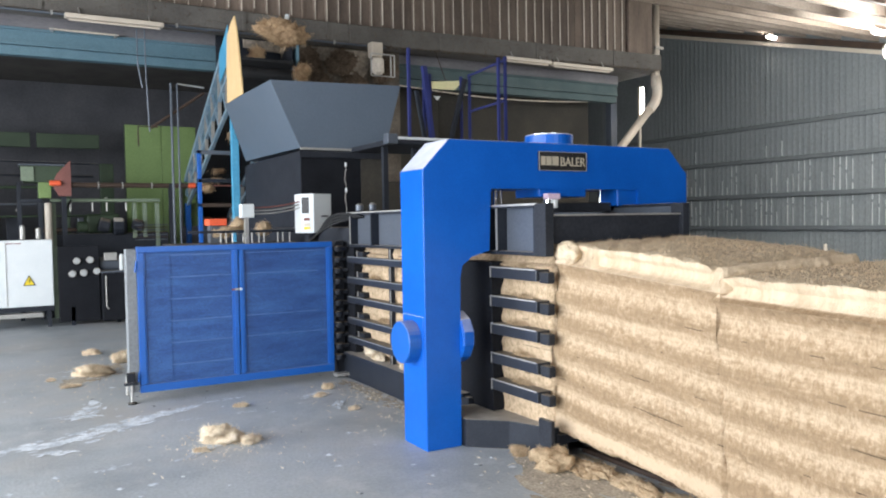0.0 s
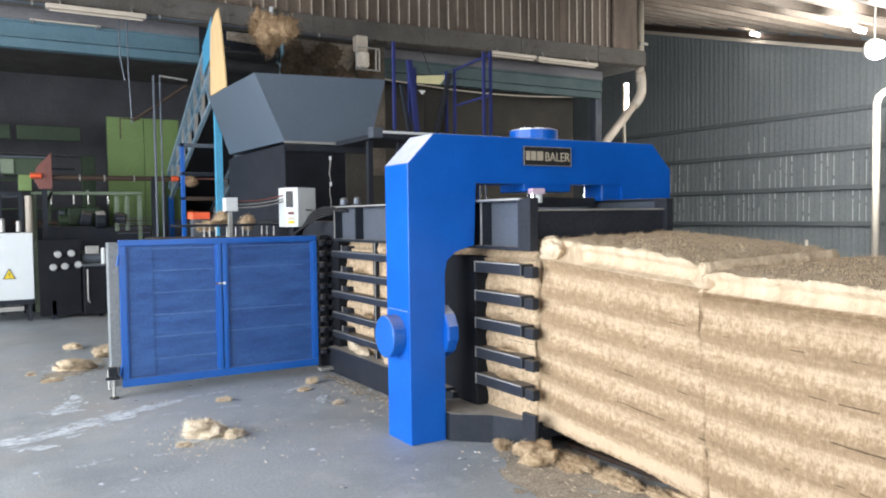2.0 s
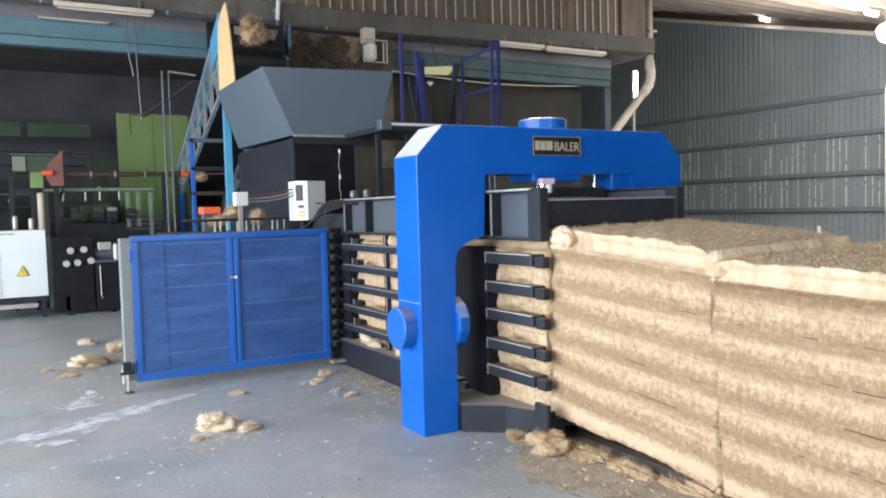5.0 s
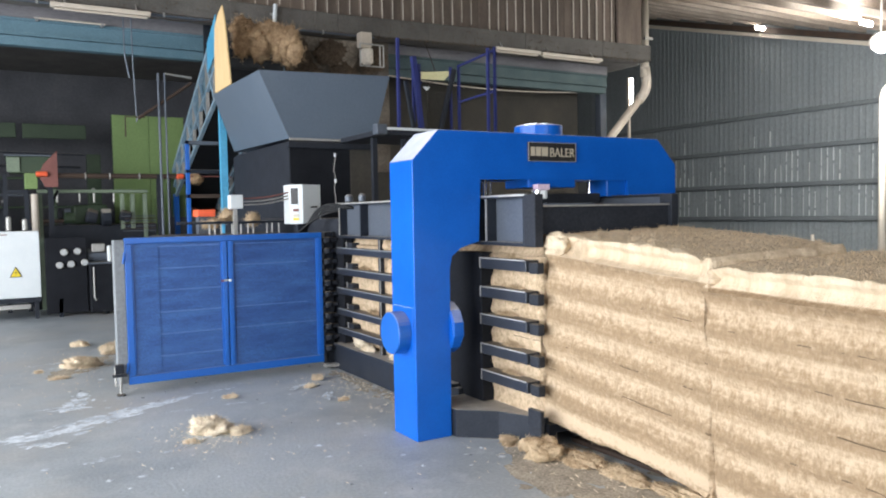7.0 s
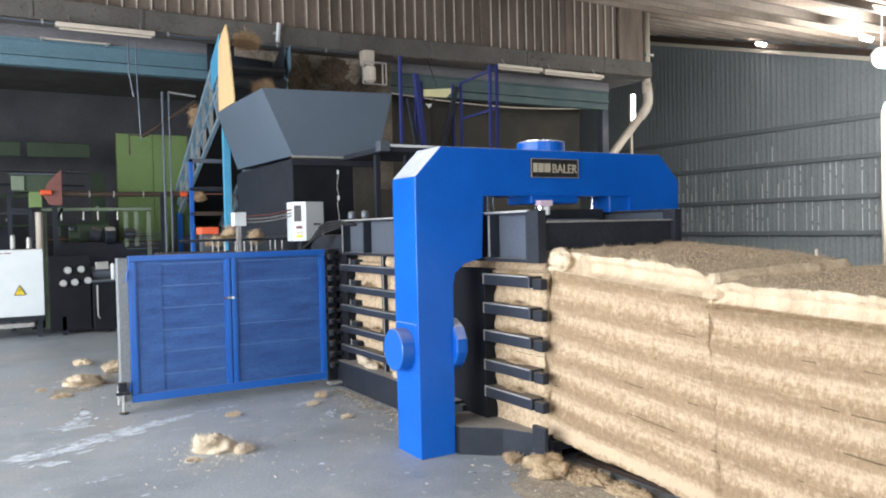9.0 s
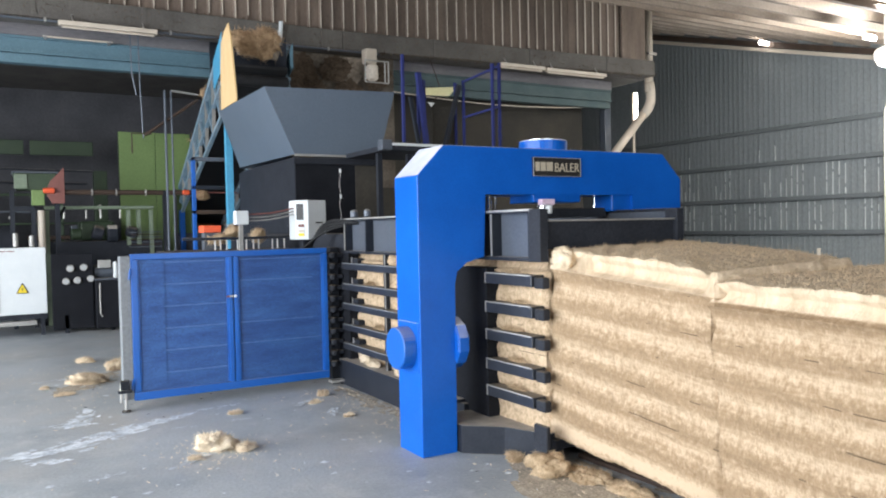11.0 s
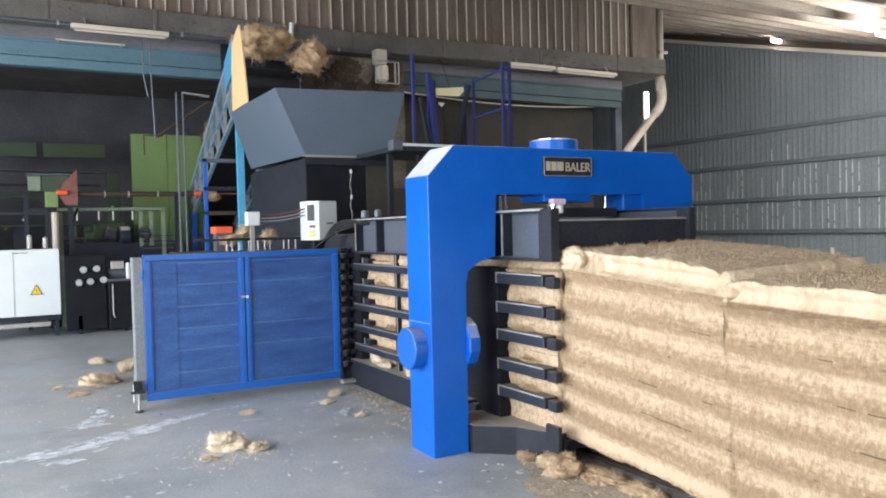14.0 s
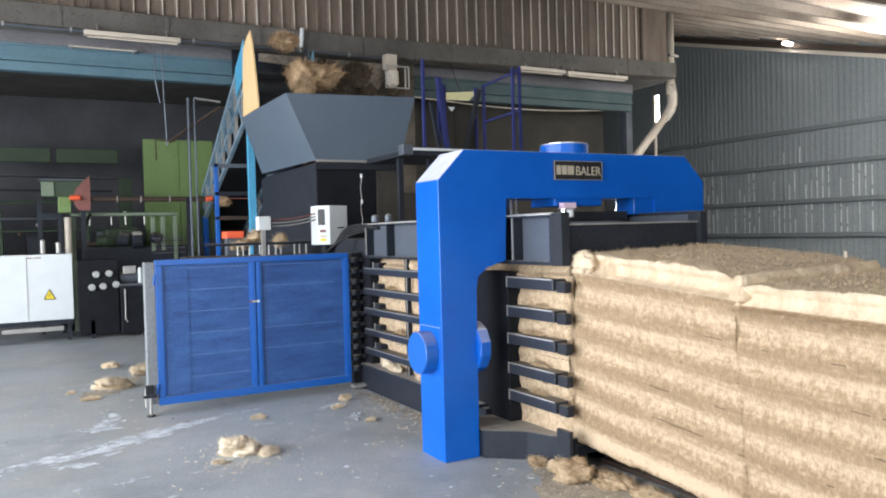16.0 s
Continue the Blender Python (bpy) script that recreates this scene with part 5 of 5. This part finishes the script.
# ---- control gear beside the press ----
def control_gear():
    t = thing("control_box", (3.05, 8.4, 1.45), "white control box with display and buttons", "control box")
    part("case", prism(((2.88, 8.28), (3.0, 8.2), (3.24, 8.28), (3.24, 8.5), (2.88, 8.5)), 2, 1.5, 1.94, 0.006), WHITE, t)
    part("display", prism(((2.884, 8.27), (2.95, 8.226), (2.955, 8.232), (2.889, 8.277)), 2, 1.72, 1.90), SIGN_BLACK, t, "dark display")
    for z, m in ((1.64, RED), (1.58, CREAM), (1.54, YELLOW)):
        part("button", prism(((2.9, 8.255), (2.955, 8.218), (2.96, 8.226), (2.905, 8.263)), 2, z, z + 0.03), m, t)
    part("marking", box(3.1, 3.18, 8.226, 8.236, 1.68, 1.695), SIGN_BLACK, t)
    part("stand", box(2.98, 3.12, 8.34, 8.46, 0, 1.5, 0.01), BLACK, t)
    t = thing("junction_box", (2.29, 8.4, 1.65), "small white junction box with cables to the control box", "junction box")
    part("case", box(2.22, 2.36, 8.3, 8.42, 1.68, 1.83, 0.01), WHITE, t)
    for k in range(3):
        part("cable", tube(arc((2.36, 8.34, 1.79 - 0.035 * k), (2.9, 8.34, 1.86 - 0.035 * k), -0.02, 10), 0.009, 6), STEEL if k else RED, t)
    part("stand", box(2.27, 2.31, 8.36, 8.4, 0, 1.68), STEEL, t)
    # rack of short rods behind the gate
    t = thing("rod_rack", (2.2, 8.75, 0), "dark bench with a row of short pale rods", "rack")
    part("bench", box(1.55, 2.95, 8.6, 9.3, 0, 1.4, 0.02), BLACK, t)
    part("bar", box(1.72, 2.95, 8.62, 8.66, 1.515, 1.545, 0.004), NAVY, t)
    for x in (2.07, 2.13, 2.2, 2.32, 2.34, 2.42, 2.5, 2.56, 2.72, 2.78, 2.86):
        part("rod", tube(((x, 8.64, 1.4), (x, 8.64, 1.53)), 0.008, 6), STEEL, t)
    t = thing("orange_box", (1.95, 9.0, 1.4), "small orange-red tray with fibre in it", "box")
    part("tray", box(2.02, 2.22, 8.95, 9.2, 1.6, 1.68, 0.008), ORANGE, t)
    part("stand", box(2.04, 2.18, 9.0, 9.15, 1.4, 1.6), PANEL, t)
    for i, (p, s) in enumerate((((2.32, 8.9, 1.6), (0.1, 0.08, 0.11)), ((2.14, 8.88, 1.52), (0.15, 0.08, 0.06)), ((2.58, 8.75, 1.56), (0.11, 0.08, 0.08)))):
        solid("fibre_tuft", fibre_clump(p, s, 90 + i, 300, False, 0.06), FIBRE_TAN, p, "tuft of straw fibre caught on the machine", "fibre tuft", "fibre caught on machines")
    p = (3.34, 14.88, 2.31)
    solid("fibre_tuft", fibre_clump(p, (0.17, 0.12, 0.15), 97, 300, False, 0.08), FIBRE_BROWN, p, "tuft of brown fibre hung on the shaft", "fibre tuft", "fibre caught on machines")


control_gear()


# ---- machines under the upper floor ----
def back_machines():
    t = thing("electrical_cabinet", (0.2, 14.1, 0), "white electrical cabinet with a yellow warning sign on a black frame", "cabinet")
    part("case", box(-0.55, 0.65, 14.0, 14.4, 0.35, 1.42, 0.012), WHITE, t)
    part("door_seam", box(-0.02, -0.012, 13.992, 14.0, 0.38, 1.39), STEEL, t)
    part("frame", box(-0.55, 0.65, 14.02, 14.38, 0.27, 0.35), BLACK, t)
    for x in (-0.5, 0.55):
        part("leg", box(x, x + 0.06, 14.05, 14.1, 0, 0.27), BLACK, t)
    part("kick_bar", box(-0.4, 0.5, 14.1, 14.2, 0.16, 0.24, 0.01), STEEL, t)
    sign = part("warning_sign", prism(((0.21, 0.69), (0.39, 0.69), (0.3, 0.86)), 1, 13.988, 13.998), SIGN_BLACK, t)
    part("warning_field", prism(((0.227, 0.70), (0.373, 0.70), (0.3, 0.838)), 1, 13.984, 13.99), YELLOW, sign, "yellow triangle")
    part("warning_bolt", prism(((0.295, 0.72), (0.315, 0.77), (0.3, 0.772), (0.312, 0.81), (0.285, 0.765), (0.3, 0.762)), 1, 13.98, 13.986), SIGN_BLACK, sign)
    for x in (-0.02, 0.1):
        part("label_strip", box(x, x + 0.1, 13.993, 14.0, 1.36, 1.375), RED, t)
    for x, h in ((0.23, 0.24), (0.46, 0.2)):
        part("steel_flask", disc((x, 14.2, 1.42), (x, 14.2, 1.42 + h), 0.04, 16, 0.02), STEEL, t)
    t = thing("hydraulic_unit", (1.2, 14.2, 0), "black hydraulic unit with round pressure gauges", "hydraulic unit")
    part("tank", box(1.36, 1.75, 13.85, 14.6, 0.05, 0.85, 0.015), DEEP_BLACK, t)
    part("gauge_panel", box(0.72, 1.34, 14.0, 14.08, 0.06, 1.3, 0.01), DEEP_BLACK, t)
    for x, z in ((1.0, 1.06), (1.2, 1.07), (0.93, 0.85), (1.1, 0.86), (1.3, 0.88)):
        g = part("gauge", disc((x, 13.95, z), (x, 14.0, z), 0.058, 20, 0.008), STEEL, t)
        part("dial", disc((x, 13.943, z), (x, 13.95, z), 0.044, 18), GLASS_DIAL, g)
    part("motor", disc((1.35, 14.2, 0.98), (1.75, 14.2, 0.98), 0.12, 20, 0.02), PANEL, t)
    part("valve", box(1.42, 1.62, 14.0, 14.1, 1.05, 1.18, 0.01), STEEL, t)
    part("flask", disc((1.68, 13.95, 0.87), (1.68, 13.95, 1.15), 0.035, 14, 0.015), WHITE, t)
    part("pipe_run", tube(((1.42, 13.84, 0.8), (1.42, 13.84, 0.3), (1.45, 13.84, 0.25)), 0.012, 8), STEEL, t)
    part("lid_rim", box(1.34, 1.77, 13.83, 14.62, 0.85, 0.88, 0.006), PANEL, t)
    for x in (0.9, 1.6):
        part("leg", box(x, x + 0.06, 14.0, 14.06, 0, 0.3), NAVY, t)
    t = thing("green_press", (1.3, 15.6, 0), "old green machine frame with a feed funnel and red guard", "machine")
    part("cross_rail", box(0.7, 2.55, 15.3, 15.42, 2.07, 2.13, 0.01), RAIL_GREEN, t)
    for x in (0.75, 2.1, 2.28, 2.5):
        part("green_post", box(x - 0.035, x + 0.035, 15.3, 15.4, 0.0 if x > 2.4 or x < 1 else 1.4, 2.05, 0.006), RAIL_GREEN, t)
    part("pale_post", disc((0.66, 15.2, 1.3), (0.66, 15.2, 2.05), 0.06, 14, 0.01), CREAM, t)
    part("bed", box(0.6, 2.7, 15.35, 16.2, 0.0, 1.5, 0.02), BLACK, t)
    part("body", box(1.3, 1.9, 15.7, 16.2, 1.5, 1.86, 0.05), GREEN_DARK, t)
    part("shaft", disc((0.85, 15.0, 2.36), (3.4, 15.0, 2.36), 0.045, 14, 0.008), RUST, t)
    for x in (0.98, 1.45, 1.85, 2.35):
        part("collar", disc((x, 15.0, 2.36), (x + 0.025, 15.0, 2.36), 0.062, 14, 0.006), STEEL, t)
    for x in (0.9, 2.7):
        part("shaft_post", box(x - 0.04, x + 0.04, 14.95, 15.05, 0, 2.4), BLACK, t)
    part("red_guard", prism(((0.82, 2.16), (1.02, 2.16), (1.02, 2.79), (0.8, 2.55), (0.72, 2.36)), 1, 14.92, 14.95, 0.004), RED, t, "faded red triangular guard")
    part("red_coupling", disc((0.68, 14.88, 2.38), (0.86, 14.88, 2.38), 0.045, 16, 0.012), ORANGE, t)
    part("funnel", prism(((0.24, 2.69), (0.92, 2.69), (0.74, 2.4), (0.3, 2.4)), 1, 15.05, 15.5, 0.01), GREEN_DARK, t, "green feed funnel")
    part("funnel_cheek", box(0.25, 0.45, 15.02, 15.045, 2.42, 2.67, 0.006), RAIL_GREEN, t, "pale green cheek plate")
    part("funnel_lip", box(0.22, 0.94, 15.0, 15.52, 2.69, 2.715, 0.006), PANEL, t)
    part("chute", box(0.51, 0.71, 15.0, 15.3, 2.13, 2.4, 0.01), GREEN, t, "bright green chute")
    for x in (0.18, 0.5):
        part("stand_leg", box(x, x + 0.07, 15.2, 15.26, 0, 2.4), NAVY, t)
    part("stand_bar", box(0.2, 0.56, 15.18, 15.2, 2.05, 2.12), NAVY, t)
    for k, x in enumerate((1.02, 1.38, 1.62, 1.95)):
        part("hanging_bolt", disc((x, 15.28, 1.9), (x, 15.28, 2.06), 0.016, 8, 0.004), STEEL, t)
        part("drive_case", disc((x + 0.1, 15.3, 1.62 + 0.05 * (k % 2)), (x + 0.28, 15.3, 1.62), 0.1 + 0.03 * (k % 3), 14, 0.02), (GREEN_DARK, BLACK, NAVY, BLACK)[k], t)
    for k in range(7):
        part("guard_bar", box(2.05 + 0.02 * (k % 3), 2.62, 14.98, 15.0, 1.36 + 0.045 * k, 1.372 + 0.045 * k), RUST if k % 2 else PANEL, t)
    part("bent_hose", tube(((1.02, 15.1, 2.1), (0.95, 15.05, 1.95), (0.9, 15.0, 1.7), (0.92, 15.0, 1.35)), 0.022, 8), RUBBER, t, smooth=True)
    part("red_coupling", disc((3.0, 14.88, 2.36), (3.12, 14.88, 2.36), 0.05, 14, 0.01), ORANGE, t)
    g = thing("green_partition", (2.8, 16.3, 0), "faded green sheet screen behind the conveyor", "screen")
    for x0, x1 in ((2.1, 2.77), (2.78, 3.45)):
        part("sheet", box(x0, x1, 16.3, 16.34, 1.2, 3.62, 0.004), GREEN, g)
    for x in (2.12, 2.78, 3.43):
        part("post", box(x - 0.03, x + 0.03, 16.34, 16.4, 0, 3.62), GREEN_DARK, g)
    for x, w in ((0.0, 1.1), (1.52, 0.9)):
        solid("green_lintel", box(x - 0.9, x + w - 0.9 + 0.3, 18.2, 18.3, 3.3, 3.6, 0.01), GREEN_DARK, (x, 18.2, 3.3), "dark green machine cover in the gloom", "machine cover")
    t = thing("pipe_poles", (2.45, 13.2, 0), "two tall thin steel poles with a cross pipe", "pole")
    for x, r in ((2.42, 0.02), (2.52, 0.015)):
        part("pole", tube(((x, 13.2, 0), (x, 13.2, 3.94)), r, 10), PANEL, t)
    part("cross_pipe", tube(((2.52, 13.2, 3.94), (2.95, 13.2, 3.9)), 0.018, 8), STEEL, t)
    part("brace_pipe", tube(((2.95, 13.22, 3.82), (2.1, 13.22, 3.2)), 0.025, 8), RUST, t)
    part("hook_pipe", tube(((1.9, 13.22, 2.9), (1.9, 13.22, 3.22), (2.2, 13.22, 3.22)), 0.012, 8), RUST, t)
    t = thing("hanging_cables", (2.05, 13.3, 4.5), "thin cables hanging from the beam", "cable")
    part("cable", tube(((2.05, 13.3, 4.98), (2.06, 13.3, 4.0), (2.09, 13.3, 3.15)), 0.012, 6), PANEL, t)
    part("cable", tube(((1.93, 13.3, 4.98), (1.94, 13.3, 4.2), (2.0, 13.3, 3.85)), 0.012, 6), PANEL, t)
    solid("sagging_cable", tube(arc((6.6, 13.6, 4.3), (12.5, 14.15, 4.4), -0.12, 16), 0.014, 6), CREAM, (9, 14, 4.3), "pale cable slung below the beam", "cable")
    t = thing("standing_pole", (17.0, 9.8, 0), "pale painted steel pole with a bent top", "pole")
    part("pole", tube(((17.0, 9.8, 0), (17.0, 9.8, 3.95), (17.03, 9.77, 4.1), (17.12, 9.7, 4.2), (17.3, 9.55, 4.24)), 0.08, 16), CREAM, t, smooth=True)
    part("base", disc((17.0, 9.8, 0), (17.0, 9.8, 0.03), 0.18, 18, 0.01), STEEL, t)


back_machines()


def short_post():
    t = thing("short_post", (20.0, 13.5, 0), "short pale steel post by the gable wall", "post")
    part("pole", disc((20.0, 13.5, 0), (20.0, 13.5, 0.8), 0.05, 12, 0.01), CREAM, t)
    part("base", disc((20.0, 13.5, 0), (20.0, 13.5, 0.02), 0.12, 12, 0.005), STEEL, t)


short_post()


def machine_line():
    """Dim row of old machinery deep under the upper floor."""
    rng = random.Random(31)
    t = thing("machine_line", (0.5, 17.2, 0), "dim row of old green and black machinery deep in the hall", "machine")
    mats = (GREEN_DARK, BLACK, NAVY, RUST, GREEN_DARK, PANEL)
    for k in range(16):
        x = -2.6 + 0.36 * k + rng.uniform(-0.1, 0.1)
        w, h = rng.uniform(0.04, 0.3), rng.uniform(1.2, 3.0)
        part("upright_casing", box(x, x + w, 17.0 + rng.uniform(0, 0.5), 17.7, 0, h, 0.01), mats[k % 6], t)
    for k in range(7):
        z = 1.3 + 0.27 * k
        x = rng.uniform(-2.6, 0.5)
        part("cross_pipe", tube(((x, 16.95, z), (x + rng.uniform(1.2, 3.0), 16.95, z + rng.uniform(-0.05, 0.05))), rng.uniform(0.015, 0.04), 8), mats[(k + 2) % 6], t)
    for k in range(12):
        x, z = rng.uniform(-2.2, 3.0), rng.uniform(1.35, 2.2)
        part("fitting", disc((x, 16.85, z), (x, 16.95, z), rng.uniform(0.02, 0.045), 10, 0.006), STEEL if k % 3 else RUST, t)


machine_line()


# ---- tufts of fibre that the conveyor throws into the hopper ----
# half width and half height; then seconds, x and z along the fall
FALLS = (
    ((0.42, 0.26), ((0, 3.68, 4.44), (0.2, 3.70, 4.30), (0.4, 3.80, 4.01), (0.5, 3.81, 3.70))),
    ((0.13, 0.13), ((0, 3.98, 3.89), (0.1, 4.00, 3.71))),
    ((0.12, 0.15), ((0.2, 3.85, 4.37), (0.4, 4.07, 4.27), (0.6, 4.19, 4.09), (0.8, 4.23, 3.72))),
    ((0.35, 0.31), ((1, 3.42, 4.45), (1.2, 3.54, 4.48), (1.6, 3.57, 4.34), (2, 3.68, 4.32), (2.2, 3.71, 4.26), (2.4, 3.75, 4.19), (2.6, 3.84, 4.05), (2.8, 3.84, 3.77), (2.9, 3.84, 3.48))),
    ((0.24, 0.37), ((1.6, 3.51, 4.34), (2, 3.58, 4.38), (2.2, 3.85, 4.24), (2.4, 3.84, 4.26), (2.6, 3.81, 4.18), (2.8, 3.75, 4.08), (3, 3.87, 3.96), (3.15, 3.92, 3.55))),
    ((0.18, 0.20), ((2.6, 3.34, 4.44), (2.8, 3.30, 4.43), (3, 3.34, 4.44), (3.2, 3.46, 4.30), (3.4, 3.46, 3.93), (3.5, 3.45, 3.58))),
    ((0.15, 0.21), ((2.8, 3.51, 4.39), (3, 3.70, 4.41), (3.2, 3.82, 4.31), (3.4, 3.82, 4.06), (3.5, 3.82, 3.61))),
    ((0.11, 0.15), ((3.6, 3.33, 4.27), (3.8, 3.39, 4.15), (3.9, 3.41, 3.93), (4, 3.42, 3.60))),
    ((0.22, 0.22), ((5.2, 3.40, 4.36), (5.5, 3.65, 4.31), (5.7, 3.82, 4.09), (5.9, 3.85, 3.59))),
    ((0.27, 0.40), ((6, 3.65, 4.28), (6.3, 3.85, 4.11), (6.5, 3.91, 4.13), (6.7, 3.93, 4.00), (6.85, 3.93, 3.60))),
    ((0.24, 0.35), ((6.5, 3.65, 4.23), (6.7, 3.83, 4.20), (6.9, 3.86, 4.17), (7.1, 3.84, 4.09), (7.3, 4.02, 4.00), (7.4, 4.04, 3.67))),
    ((0.31, 0.24), ((6.7, 3.45, 4.23), (6.9, 3.65, 4.19), (7.1, 3.76, 4.30), (7.3, 3.99, 4.32), (7.5, 4.13, 4.30), (7.7, 4.19, 3.96), (7.8, 4.21, 3.71))),
    ((0.31, 0.37), ((7, 3.38, 4.20), (7.3, 3.53, 4.27), (7.5, 3.59, 4.25), (7.7, 3.65, 4.24), (7.9, 3.68, 4.13), (8.1, 3.68, 3.93), (8.2, 3.66, 3.69))),
    ((0.18, 0.17), ((8.5, 3.30, 4.36), (8.7, 3.35, 4.19), (8.9, 3.40, 3.93), (9, 3.41, 3.66))),
    ((0.22, 0.15), ((8.9, 3.19, 4.39), (9.1, 3.27, 4.43), (9.5, 3.53, 4.41), (9.8, 3.77, 4.22), (9.95, 3.81, 3.81))),
    ((0.26, 0.26), ((9.9, 3.27, 4.41), (10.3, 3.59, 4.41), (10.6, 3.76, 4.21), (10.8, 3.78, 3.80))),
    ((0.26, 0.31), ((10.9, 3.41, 4.38), (11.3, 3.78, 4.17), (11.5, 3.81, 3.99), (11.65, 3.82, 3.68))),
    ((0.37, 0.24), ((11, 3.32, 4.37), (11.3, 3.85, 4.38), (11.5, 3.86, 4.40), (11.7, 3.93, 4.37), (11.9, 3.93, 4.36), (12.1, 3.98, 4.29), (12.3, 4.04, 4.21), (12.5, 4.18, 4.03), (12.65, 4.19, 3.70))),
    ((0.35, 0.37), ((11.7, 3.49, 4.35), (11.9, 3.80, 4.36), (12.1, 3.87, 4.30), (12.3, 3.95, 4.17), (12.45, 3.97, 3.78))),
    ((0.37, 0.24), ((12.2, 3.39, 4.33), (12.5, 3.66, 4.36), (12.7, 3.68, 4.44), (12.9, 3.77, 4.39), (13.1, 3.97, 4.15), (13.25, 4.00, 3.73))),
    ((0.37, 0.26), ((12.8, 3.42, 4.40), (13.1, 3.62, 4.48), (13.3, 3.55, 4.47), (13.5, 3.72, 4.43), (13.7, 3.71, 4.27), (13.9, 3.79, 4.20), (14.1, 3.88, 3.96), (14.2, 3.90, 3.70))),
    ((0.35, 0.26), ((13.6, 3.33, 4.37), (13.9, 3.42, 4.42), (14.1, 3.61, 4.40), (14.3, 3.91, 4.42), (14.5, 3.90, 4.34), (14.7, 3.97, 4.04), (14.8, 3.97, 3.72))),
    ((0.37, 0.33), ((14.1, 3.19, 4.40), (14.3, 3.30, 4.44), (14.5, 3.39, 4.42), (14.7, 3.44, 4.39), (14.9, 3.60, 4.26), (15.1, 3.41, 3.98), (15.25, 3.38, 3.65))),
    ((0.42, 0.26), ((14.6, 3.18, 4.40), (14.9, 3.45, 4.46), (15.1, 3.64, 4.49), (15.3, 3.69, 4.42), (15.5, 3.86, 4.31), (15.7, 3.88, 4.20), (15.85, 3.87, 4.02), (16, 3.80, 3.92))),
    ((0.33, 0.37), ((15, 3.15, 4.42), (15.3, 3.31, 4.43), (15.5, 3.49, 4.42), (15.7, 3.60, 4.28), (15.85, 3.59, 4.12), (16, 3.58, 3.91))),
    ((0.22, 0.17), ((15.4, 3.09, 4.44), (15.6, 3.29, 4.48), (15.8, 3.35, 4.40), (16, 3.36, 4.42))),
)


def motions():
    for i, (size, path) in enumerate(FALLS):
        rng = random.Random(200 + i)
        tuft_ob = solid("falling_fibre_tuft", fibre_clump((0, 0, 0), (size[0], size[0] * 0.8, size[1]), 130 + i, 420, False, 0.11, 0.0032, 7), FIBRE_BROWN, (0, 0, 0),
                        "brown coir fibre tuft tumbling from the conveyor into the hopper", "fibre tuft", "fibre falling into the hopper")
        t0, x0, z0 = path[0]
        wait = (3.77 + rng.uniform(-0.25, 0.25), 16.8 + 0.07 * i, 0.8 + 0.3 * (i % 4))
        spin = rng.uniform(-20, 20)
        rows = []
        if t0 > 3.0:
            rows.append((0.0, pose(*wait)))
        if t0 > 0:
            up = max(t0 - 2.6, 0.0) if t0 > 3.0 else 0.0
            rows.append((up, pose(*wait)) if t0 > 3.0 else (0.0, pose(3.7, 12.4 + 1.2 * t0, chord(12.4 + 1.2 * t0, -0.2))))
            rows.append((t0 - 0.25 if t0 > 0.3 else t0 * 0.5, pose(3.62, 12.35, chord(12.35, -0.25), 0, spin * 0.3, 0)))
        for k, (t, x, z) in enumerate(path):
            rows.append((t, pose(x, 11.25 - 0.12 * min(k, 4), z, spin * 0.4 * k, spin * 0.5 * k, 0)))
        last = path[-1][0]
        if last < 15.8:
            rest = (3.72 + rng.uniform(-0.06, 0.12), 10.4 + rng.uniform(-0.5, 0.5), 2.95)
            k = len(path)
            rows.append((last + 0.15, pose(*rest, spin * 0.4 * k, spin * 0.5 * k, 0)))
            rows.append((16.0, pose(*rest, spin * 0.4 * k, spin * 0.5 * k, 0)))
        seen, clean = -1, []
        for t, m in rows:
            if frame(t) > seen:
                clean.append((t, m))
                seen = frame(t)
        walk(tuft_ob, clean)


motions()
